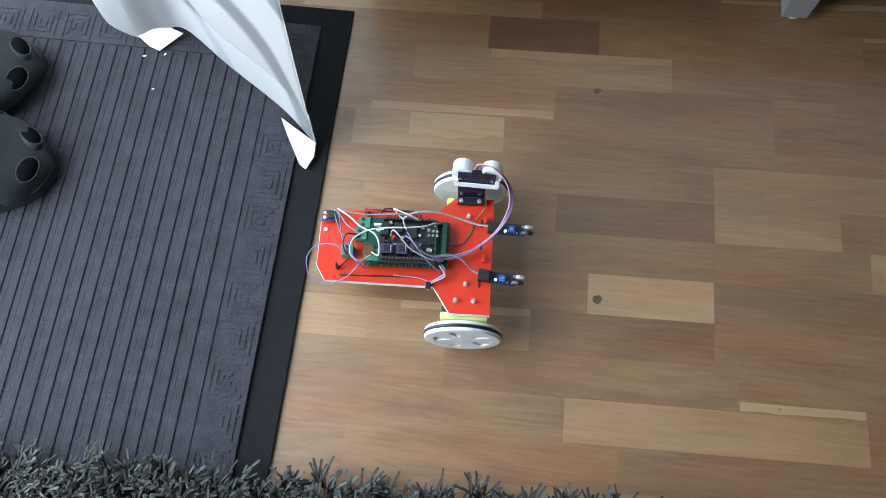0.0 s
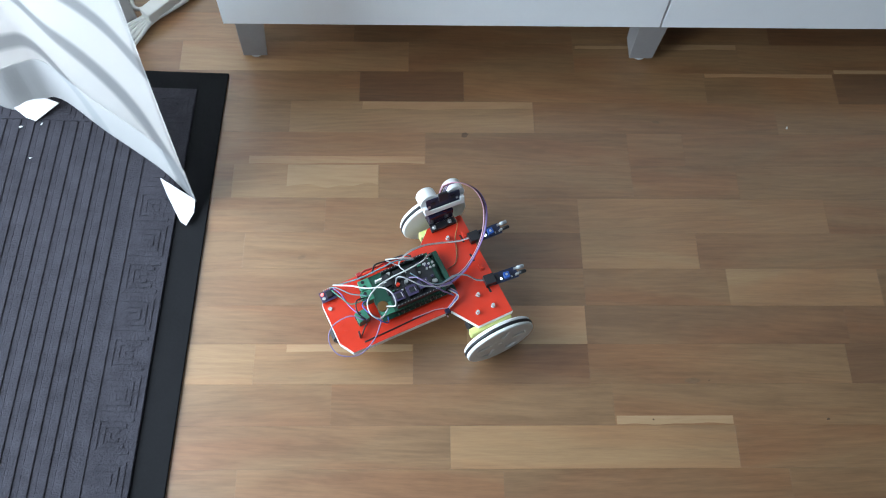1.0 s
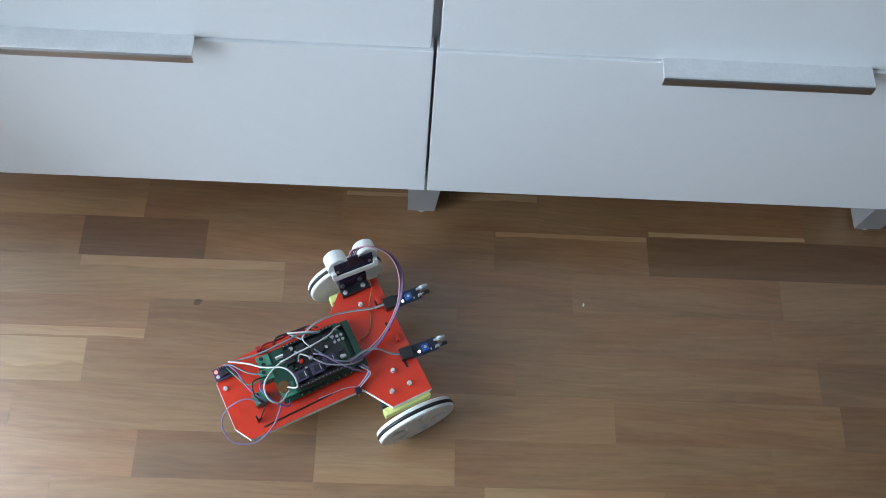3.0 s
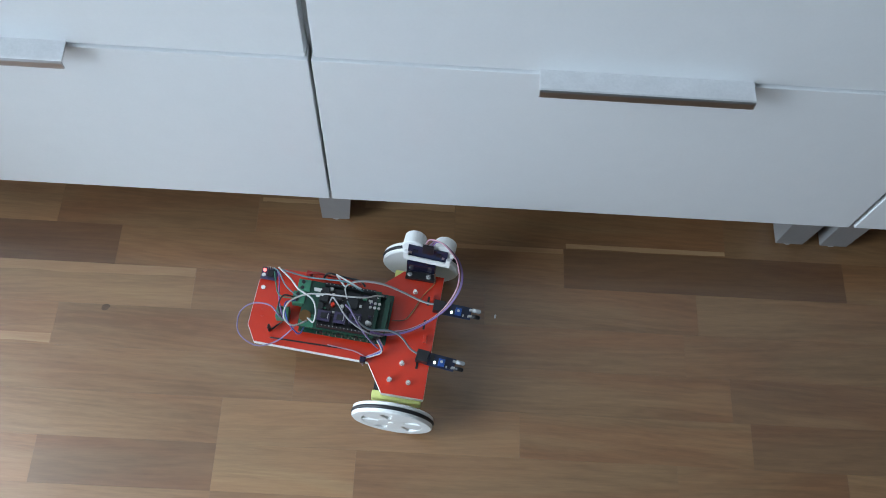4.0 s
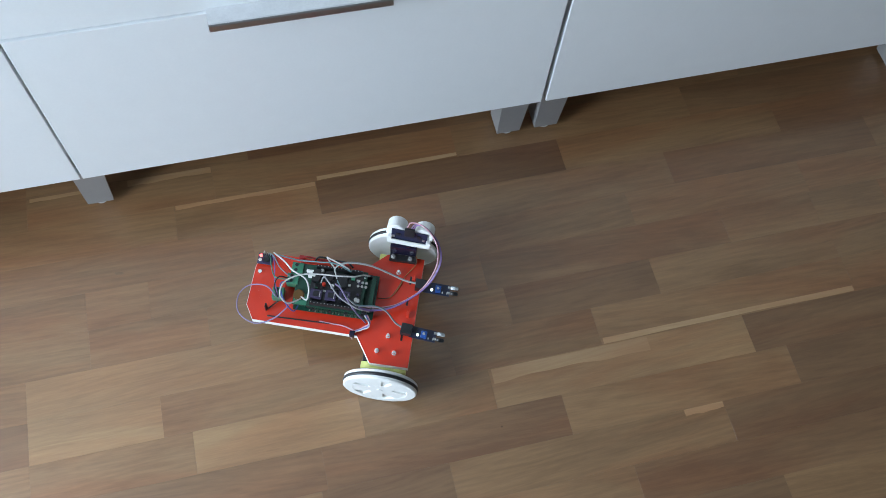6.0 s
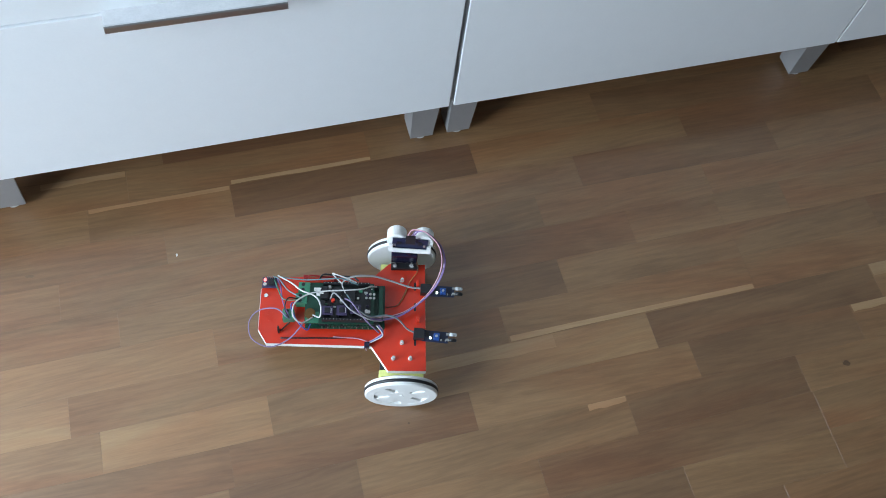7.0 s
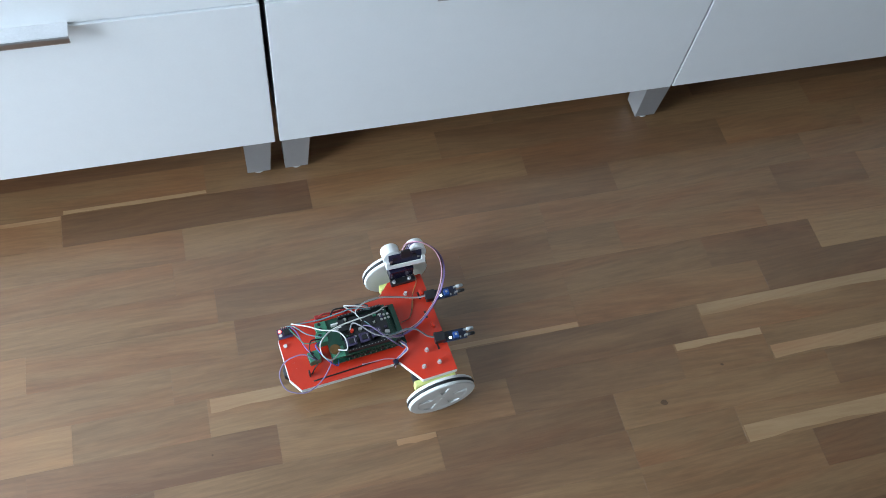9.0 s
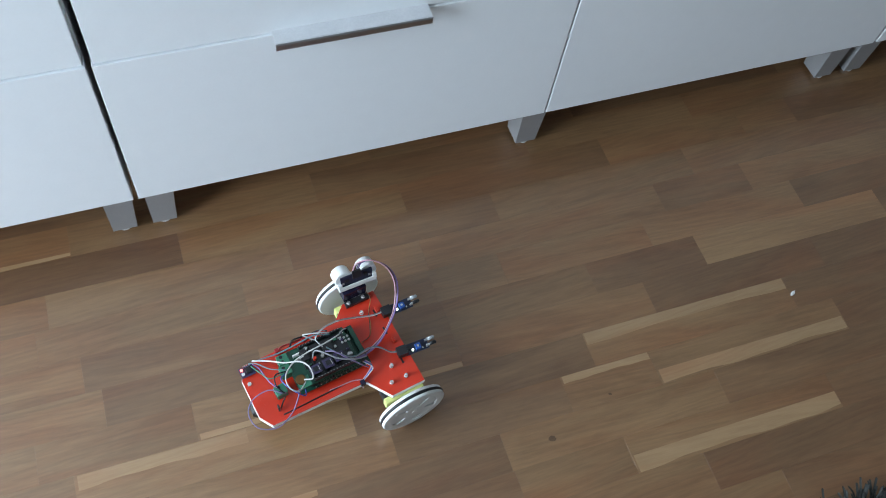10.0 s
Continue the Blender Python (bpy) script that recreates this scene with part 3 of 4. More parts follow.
# terminal blocks along the tail end
for x, y, a, n in ((-0.1235, 0.0225, 0, 2), (-0.1265, 0.0075, 0, 2), (-0.1420, -0.0105, 4, 2)):
    block = holder("screw_terminal", "green screw terminal block", "", pose(x, y, 0.0, 0, 0, a))
    block.parent = controller
    z0 = 0.0656 if y > -0.005 else 0.0582
    half = 0.0034 * n
    part("terminal_body", box(-0.0072, 0.0072, -half, half, z0, z0 + 0.0135, 0.0006), TERMINAL, block)
    for k in range(n):
        # black pieces stand for the shade inside screw recesses and wire mouths
        part("terminal_recess", rod(0.0022, z0 + 0.0135, z0 + 0.0142, 12), BLACK, block, "black disc for the shade in a screw recess", at=pose(-0.0015, -half + 0.0034 + 0.0068 * k, 0))
        part("wire_mouth", box(-0.0078, -0.0070, -half + 0.0014 + 0.0068 * k, -half + 0.0054 + 0.0068 * k, z0 + 0.0020, z0 + 0.0070), BLACK, block, "black box for the shade in a wire opening")
# brown disc capacitor beside the terminals
part("disc_capacitor", rod(0.0068, 0.0771, 0.0800, 26, bevel=0.0008), COPPER, controller, "brown disc capacitor", at=pose(-0.1150, -0.0130, 0))
for x0, x1, y0, y1 in ((-0.1205, -0.1040, -0.0250, -0.0100), (-0.0990, -0.0380, -0.0180, -0.0165), (-0.0990, -0.0380, 0.0215, 0.0225)):
    part("board_trim", box(x0, x1, y0, y1, 0.0771, 0.0776), TERMINAL if x1 < -0.1 else PLATE_WHITE, controller)
for k in range(14):
    part("solder_pin", box(-0.0004, 0.0004, -0.0004, 0.0004, 0.0850, 0.0858), SILVER, controller, at=pose(-0.098 + 0.0042 * k, 0.0265, 0))
for k in range(14):
    part("solder_pin", box(-0.0004, 0.0004, -0.0004, 0.0004, 0.0850, 0.0858), SILVER, controller, at=pose(-0.098 + 0.0042 * k, -0.0225, 0))
for k in range(9):
    part("lower_pin", box(-0.0005, 0.0005, -0.0009, 0.0009, 0.0656, 0.0672), SILVER, controller, at=pose(-0.1000 + 0.0072 * k, -0.0262, 0))

# small board with a lit red lamp on the tail
tail = holder("lamp_board", "small dark board with a glowing red lamp", "", pose(-0.1690, 0.0345, 0))
tail.parent = robot
part("lamp_circuit_board", box(-0.009, 0.010, -0.007, 0.0075, 0.0620, 0.0634, 0.0002), PCB_PURPLE, tail)
part("lamp_chip", box(-0.001, 0.006, -0.004, 0.004, 0.0634, 0.0670, 0.0003), BLACK, tail)
part("lamp_standoff", rod(0.002, 0.0582, 0.0620, 10), SILVER, tail)
part("red_lamp", rod(0.0019, 0.0634, 0.0662, 12, bevel=0.0006), LAMP_RED, tail, "lit red lamp", at=pose(-0.0055, 0.0035, 0))
part("lamp_screw", rod(0.0024, 0.0634, 0.0652, 6), STEEL, tail, at=pose(-0.0055, -0.0025, 0))
for k in range(4):
    part("header_pin", box(-0.0004, 0.0004, -0.0004, 0.0004, 0.0634, 0.0705), SILVER, tail, at=pose(-0.002 + 0.0026 * k, 0.0058, 0))

# two obstacle sensors that look ahead past the deck's edge
for y, a, x in ((-0.0320, -5, 0.0155), (0.0290, -2, 0.0245)):
    s = holder("obstacle_sensor", "narrow sensor board with a blue trimmer", "", pose(x, y, 0, 0, 0, a))
    s.parent = robot
    part("sensor_plug", box(-0.001, 0.0125, -0.0066, 0.0066, 0.0592, 0.0685, 0.0005), BLACK, s, "black plug")
    part("sensor_circuit_board", box(0.0100, 0.0430, -0.0074, 0.0074, 0.0600, 0.0616, 0.0002), PCB_BLACK, s)
    part("sensor_foot", box(0.0, 0.006, -0.004, 0.004, 0.0582, 0.0592), BLACK, s)
    part("trimmer", box(0.0245, 0.0318, -0.0054, 0.0024, 0.0616, 0.0672, 0.0004), BLUE_PART, s, "blue trimmer box")
    part("trimmer_screw", rod(0.0017, 0.0672, 0.0677, 12), SILVER, s, at=pose(0.028, -0.0013, 0))
    part("indicator_lamp", rod(0.0016, 0.0616, 0.0632, 12), LAMP_WHITE, s, "lit indicator", at=pose(0.0205, -0.0028, 0))
    part("sensor_chip", box(0.0145, 0.0190, -0.001, 0.0052, 0.0616, 0.0632, 0.0002), BLACK, s)
    for dy, mt, nm in ((0.0037, LENS, "clear_emitter"), (-0.0037, BLACK, "dark_receiver")):
        bm = rod(0.0024, 0.0, 0.0075, 14)
        bmesh.ops.create_uvsphere(bm, u_segments=12, v_segments=8, radius=0.0024, matrix=Matrix.Translation((0, 0, 0.0075)))
        part(nm, bm, mt, s, smooth=True, at=pose(0.0440, dy, 0.0640, 0, 90, 0))
        part("emitter_leads", box(0.0400, 0.0440, dy - 0.0012, dy + 0.0012, 0.0616, 0.0645), SILVER, s)
    for k in range(3):
        part("resistor", box(0.0335 + 0.0028 * k, 0.0350 + 0.0028 * k, -0.0055, -0.0030, 0.0616, 0.0624), SILVER if k != 1 else BLACK, s)

# servo on its bracket, and the sensor head that looks sideways to the cabinets
servo = holder("servo", "dark blue micro servo in a black bracket", "", pose(0.0020, 0.0690, 0))
servo.parent = robot
part("servo_case", box(-0.0165, 0.0170, -0.0025, 0.0110, 0.0640, 0.0840, 0.001), SERVO_BLUE, servo, "translucent dark blue case")
part("servo_bracket", box(-0.0165, 0.0180, -0.0110, -0.0020, 0.0583, 0.0640, 0.0008), BLACK, servo, "black bracket")
part("servo_gearbox", rod(0.0058, 0.0840, 0.0880, 20), SERVO_BLUE, servo, at=pose(0.006, 0.004, 0))
for x in (-0.0118, 0.0100):
    bm = rod(0.0030, 0.0640, 0.0654, 14, bevel=0.0005)
    rod(0.0017, 0.0652, 0.0668, 10, bm=bm)
    part("bracket_screw", bm, STEEL, servo, at=pose(x, -0.0068, 0))

head = holder("sensor_head", "white printed holder with an ultrasonic sensor board", "", Matrix.Translation((0.0080, 0.0735, 0.0900)) @ pose(0, 0, 0, -16, 0, -3) @ Matrix.Translation((0, 0, -0.0900)))
head.parent = robot
part("holder_channel", box(-0.0265, 0.0265, -0.0050, 0.0060, 0.0880, 0.0925, 0.0008), WHEEL_WHITE, head, "white channel that grips the board")
part("holder_lip", box(-0.0265, 0.0265, -0.0064, -0.0044, 0.0900, 0.0965, 0.0006), WHEEL_WHITE, head)
for x in (-0.0243, 0.0243):
    part("holder_cheek", box(x - 0.0027, x + 0.0027, -0.0062, 0.0040, 0.0925, 0.1010, 0.0006), WHEEL_WHITE, head)
part("sensor_board", box(-0.0225, 0.0225, -0.0030, -0.0014, 0.0925, 0.1115, 0.0002), PCB_BLACK, head, "dark sensor board")
for x in (-0.0172, 0.0172):
    bm = lathe([(0.0, 0.0), (0.0118, 0.0), (0.0126, 0.001), (0.0126, 0.0165), (0.0112, 0.0178), (0.0086, 0.0178), (0.0082, 0.0150), (0.0, 0.0150)], 36)
    part("eye_tube", bm, WHEEL_WHITE, head, "white round sensor tube", smooth=False, at=pose(x, -0.0008, 0.1040, -90, 0, 0))
part("pin_plug", box(-0.0062, 0.0062, -0.0060, -0.0030, 0.1055, 0.1185, 0.0004), BLACK, head, "black four-pin plug")
for x, z, w, h in ((-0.014, 0.1045, 0.006, 0.004), (0.0125, 0.1050, 0.005, 0.005), (0.018, 0.1010, 0.003, 0.003), (-0.0195, 0.1005, 0.003, 0.003)):
    part("board_chip", box(x - w / 2, x + w / 2, -0.0040, -0.0030, z - h / 2, z + h / 2), SILVER if w < 0.004 else BLACK, head)

# ---- wiring ----
def wire(colour, points, r=0.0008, name="wire"):
    part(name, tube(points, r, 6, 7), WIRE[colour], robot, colour + " wire", smooth=True)


# ribbon from the head round to the controller
for k, c in enumerate(("pink", "brown", "lilac", "purple")):
    o = 0.0013 * k
    wire(c, [(0.0045 + 0.0026 * k, 0.0790, 0.1170), (0.0100 + 0.0026 * k, 0.0790, 0.1330 - o), (0.0260 + o, 0.0720, 0.1400 - o), (0.0430 + o, 0.0580, 0.1290 - o), (0.0470 + o, 0.0400, 0.1060), (0.0330 + o, 0.0170, 0.0810 + o),
             (0.0060, -0.0030 - o, 0.0700 + o), (-0.0200, -0.0130 - o, 0.0720), (-0.0400, -0.0160 - o, 0.0790)])
# servo lead
for k, c in enumerate(("orange", "brown")):
    wire(c, [(0.0190, 0.0670 - 0.001 * k, 0.0650), (0.0200, 0.0560, 0.0630), (0.0090, 0.0390, 0.0600), (0.0030 - 0.001 * k, 0.0220, 0.0598), (-0.0060, 0.0080, 0.0600), (-0.0200, 0.0030, 0.0640)], 0.0007)
# leads of the two obstacle sensors
for k, c in enumerate(("white", "grey")):
    o = 0.0011 * k
    wire(c, [(0.0250, 0.0300 + o, 0.0640), (0.0100, 0.0310 + o, 0.0650), (-0.0150, 0.0360 + o, 0.0720), (-0.0380, 0.0370 + o, 0.0830), (-0.0620, 0.0330 + o, 0.0900), (-0.0760, 0.0250 + o, 0.0880), (-0.0720, 0.0120, 0.0860)], 0.0007)
for k, c in enumerate(("grey", "teal")):
    o = 0.0011 * k
    wire(c, [(0.0150, -0.0310 + o, 0.0645), (0.0060, -0.0270 + o, 0.0670), (-0.0060, -0.0180 + o, 0.0760), (-0.0200, -0.0150 + o, 0.0800), (-0.0420, -0.0190 + o, 0.0860), (-0.0580, -0.0100, 0.0940), (-0.0700, 0.0060, 0.0960)], 0.0007)
# white leads that loop over the board
wire("teal", [(-0.1640, 0.0400, 0.0705), (-0.1560, 0.0340, 0.0770), (-0.1440, 0.0180, 0.0800), (-0.1300, 0.0080, 0.0830), (-0.1240, 0.0060, 0.0800)], 0.0007)
wire("white", [(-0.1110, -0.0200, 0.0830), (-0.1240, -0.0300, 0.0900), (-0.1340, -0.0240, 0.0980), (-0.1320, -0.0080, 0.1000), (-0.1160, 0.0040, 0.1000), (-0.0940, 0.0080, 0.1010), (-0.0700, 0.0090, 0.1020), (-0.0500, 0.0130, 0.0980), (-0.0400, 0.0200, 0.0900), (-0.0330, 0.0240, 0.0800)], 0.00095)
wire("white", [(-0.1110, -0.0160, 0.0810), (-0.1020, -0.0230, 0.0920), (-0.1010, -0.0120, 0.1010), (-0.1080, 0.0000, 0.1020), (-0.1260, 0.0110, 0.0950), (-0.1400, 0.0260, 0.0840), (-0.1580, 0.0410, 0.0720)], 0.0010)
wire("grey", [(-0.0900, 0.0040, 0.0860), (-0.0860, 0.0060, 0.1000), (-0.0780, -0.0020, 0.1040), (-0.0640, -0.0160, 0.0990), (-0.0420, -0.0240, 0.0900), (-0.0260, -0.0220, 0.0780)], 0.00095)
wire("lilac", [(-0.0720, 0.0040, 0.0880), (-0.0640, -0.0040, 0.0960), (-0.0540, -0.0160, 0.0930), (-0.0420, -0.0270, 0.0840), (-0.0290, -0.0330, 0.0680)], 0.0010)
wire("white", [(-0.0760, 0.0250, 0.0840), (-0.0880, 0.0360, 0.0900), (-0.0840, 0.0330, 0.0960), (-0.0700, 0.0270, 0.0980), (-0.0580, 0.0240, 0.0920)], 0.00095)
wire("teal", [(-0.0560, 0.0240, 0.0850), (-0.0760, 0.0300, 0.0900), (-0.0960, 0.0310, 0.0860), (-0.1240, 0.0330, 0.0780), (-0.1560, 0.0400, 0.0700)], 0.0009)
wire("green", [(-0.1620, 0.0360, 0.0700), (-0.1560, 0.0200, 0.0760), (-0.1480, 0.0060, 0.0780), (-0.1290, 0.0040, 0.0810)], 0.0008)
wire("purple", [(-0.1590, 0.0380, 0.0690), (-0.1540, 0.0260, 0.0720), (-0.1500, 0.0060, 0.0700), (-0.1420, -0.0130, 0.0740), (-0.1390, -0.0200, 0.0760)], 0.0008)
wire("blue", [(-0.1290, 0.0030, 0.0790), (-0.1380, -0.0060, 0.0880), (-0.1300, -0.0260, 0.0880), (-0.1180, -0.0340, 0.0760), (-0.1140, -0.0240, 0.0720)], 0.0008)
wire("black", [(-0.1290, 0.0060, 0.0790), (-0.1420, 0.0040, 0.0860), (-0.1460, -0.0080, 0.0820), (-0.1400, -0.0190, 0.0760)], 0.0009)
wire("black", [(-0.1060, 0.0400, 0.0650), (-0.1000, 0.0440, 0.0720), (-0.0820, 0.0430, 0.0700), (-0.0640, 0.0410, 0.0720), (-0.0560, 0.0340, 0.0760)], 0.0012)
wire("red", [(-0.1240, 0.0380, 0.0600), (-0.1180, 0.0430, 0.0690), (-0.0980, 0.0430, 0.0660), (-0.0780, 0.0440, 0.0660), (-0.0620, 0.0390, 0.0640)], 0.0012)
# the wide loop that hangs out behind the tail
wire("lilac", [(-0.1420, -0.0190, 0.0770), (-0.1560, -0.0080, 0.0800), (-0.1780, -0.0080, 0.0740), (-0.1900, -0.0200, 0.0660), (-0.1860, -0.0400, 0.0600), (-0.1640, -0.0500, 0.0580), (-0.1420, -0.0440, 0.0660), (-0.1280, -0.0330, 0.0760), (-0.1220, -0.0240, 0.0790)], 0.0008)
# motor leads under the tie, and the tie itself
for k, c in enumerate(("pink", "lilac", "blue", "white")):
    o = 0.0013 * k
    wire(c, [(-0.0290 - o, -0.0230, 0.0700), (-0.0240, -0.0320 - o, 0.0680), (-0.0330, -0.0390 - o * 0.6, 0.0640), (-0.0430, -0.0440 - o * 0.4, 0.0610), (-0.0450, -0.0490, 0.0570), (-0.0440, -0.0490, 0.0480)], 0.0008)
wire("pink", [(-0.0430, -0.0420, 0.0605), (-0.0560, -0.0380, 0.0600), (-0.0720, -0.0370, 0.0596), (-0.0860, -0.0360, 0.0596)], 0.0007)
part("cable_tie", box(-0.047, -0.0405, -0.0500, -0.0435, 0.0560, 0.0640, 0.001), SERVO_BLUE, robot, "dark blue cable tie")
part("stray_pin", box(-0.1545, -0.1525, -0.0320, -0.0270, 0.0582, 0.0720, 0.0004), BLACK, robot, "black pin strip", at=None)
wire("black", [(-0.1510, -0.0385, 0.0590), (-0.1200, -0.0380, 0.0590), (-0.0900, -0.0375, 0.0590), (-0.0650, -0.0370, 0.0592)], 0.0009)
wire("black", [(-0.1510, -0.0300, 0.0620), (-0.1440, -0.0230, 0.0640), (-0.1400, -0.0210, 0.0680)], 0.0009)
for x in (-0.1235, -0.0850):
    part("battery_clip", box(x - 0.003, x + 0.003, 0.0400, 0.0450, 0.0582, 0.0680, 0.0008), WIRE["red"], robot, "dark red battery clip")

# ---- door mat ----
def door_mat():
    m = pose(-0.0105, -0.0075, 0, 0, 0, -2.0)
    ob = holder("door_mat", "dark grey ribbed door mat with a black rubber border", "door mat", m)
    W, L, B = 0.66, 0.95, 0.041            # reaches to -x and -y from its corner
    part("rubber_border", box(-W, 0, -L, 0, 0.0, 0.004, 0.001), MAT_RUBBER, ob, "flat black rubber border")
    part("pile_field", box(-W + B, -B, -L + B, -B * 0.75, 0.0041, 0.0062, 0.0006), MAT_PILE, ob, "grey carpet pile")
    # a band of square key pattern inside the border, then long ribs
    x0, x1, y0, y1 = -W + B + 0.012, -B - 0.005, -L + B + 0.012, -B * 0.75 - 0.010
    band, rib = 0.052, 0.0200
    n = int((x1 - x0 - 2 * band) / rib)
    for i in range(n):
        x = x0 + band + rib * (i + 0.5)
        part("rib", box(x - rib * 0.29, x + rib * 0.29, y0 + band, y1 - band, 0.0060, 0.0075, 0.0014), MAT_PILE, ob)

    def key(cx, cy, a):
        bm = bmesh.new()
        s, w, z0, z1 = 0.022, 0.0046, 0.0060, 0.0071
        for k, d in ((s, 3), (s * 0.66, 3), (s * 0.33, 3)):
            box(cx - k, cx + k, cy + k - w, cy + k, z0, z1, bm=bm)
            box(cx - k, cx - k + w, cy - k, cy + k - w, z0, z1, bm=bm)
            box(cx - k + w, cx + k, cy - k, cy - k + w, z0, z1, bm=bm)
        bmesh.ops.rotate(bm, verts=bm.verts, cent=(cx, cy, 0), matrix=Matrix.Rotation(radians(a), 3, "Z"))
        part("key_motif", bm, MAT_PILE, ob)
    step = 0.052
    for i in range(int((y1 - y0) / step)):
        key(x1 - 0.026, y1 - 0.026 - step * i, 0 if i % 2 else 180)
        key(x0 + 0.026, y1 - 0.026 - step * i, 180 if i % 2 else 0)
    for i in range(1, int((x1 - x0) / step) - 1):
        key(x1 - 0.026 - step * i, y1 - 0.026, 90 if i % 2 else 270)
    bm = bmesh.new()
    for a, b, c, d in ((x1 + 0.001, x1 + 0.004, y0, y1), (x1 - band - 0.003, x1 - band, y0 + band, y1 - band), (x0 + band, x1 - band, y1 - band + 0.001, y1 - band + 0.005)):
        box(a, b, c, d, 0.0060, 0.0074, bm=bm)
    part("field_line", bm, MAT_PILE, ob)
    return ob


door_mat()


# ---- shaggy rug: a backing and many short twisted yarns ----
def shag_rug():
    rng = random.Random(7)
    rug = holder("shag_rug", "charcoal shaggy rug of thick twisted yarn", "rug", pose(0, 0, 0))
    back = part("rug_backing", box(-0.78, 3.3, -2.6, -0.672, 0.0095, 0.016), SHAG, rug)
    dark, light = ([], []), ([], [])

    def strand(x, y, a, long, lean, thick, target):
        vs, fs = target
        rings = []
        for k in range(5):
            t = k / 4
            w = thick * (0.8 + 0.5 * t if k < 4 else 0.9)
            off = lean * long * t ** 1.6
            cx, cy = x + off * math.cos(a) + 0.0012 * math.sin(6 * t + a), y + off * math.sin(a) + 0.0012 * math.cos(5 * t + a)
            cz = 0.012 + long * (t - 0.35 * lean * t * t)
            rings.append(len(vs))
            for j in range(4):
                b = a + j * math.pi / 2 + t * 3.0
                vs.append((cx + w * math.cos(b), cy + w * math.sin(b), cz + (0.5 * w if j % 2 else 0)))
        for r0, r1 in zip(rings, rings[1:]):
            for j in range(4):
                fs.append((r0 + j, r0 + (j + 1) % 4, r1 + (j + 1) % 4, r1 + j))
        fs.append((rings[-1], rings[-1] + 1, rings[-1] + 2, rings[-1] + 3))

    # tufts of several strands, close to one another
    for x0, x1 in ((-0.62, 0.52), (1.32, 2.25)):
        y = -0.660
        while y > -0.82:
            x = x0
            while x < x1:
                tx, ty = x + rng.uniform(-0.005, 0.005), y + rng.uniform(-0.006, 0.006)
                way, pick = rng.uniform(0, 2 * math.pi), rng.random()
                for k in range(13):
                    strand(tx + rng.uniform(-0.003, 0.003), ty + rng.uniform(-0.003, 0.003), way + rng.gauss(0, 0.8), rng.uniform(0.022, 0.036), rng.uniform(0.3, 0.95), rng.uniform(0.0012, 0.0019), light if pick < 0.4 and rng.random() < 0.6 else dark)
                x += 0.0125
            y -= 0.0125
    for (vs, fs), mt, nm in ((dark, SHAG, "dark_yarn"), (light, SHAG_GREY, "grey_yarn")):
        me = bpy.data.meshes.new(nm)
        me.from_pydata(vs, [], fs)
        me.materials.append(mt)
        ob = new(nm, me)
        ob.parent = rug
        tagged(ob, "short twisted rug yarns", kind="stuff")


shag_rug()


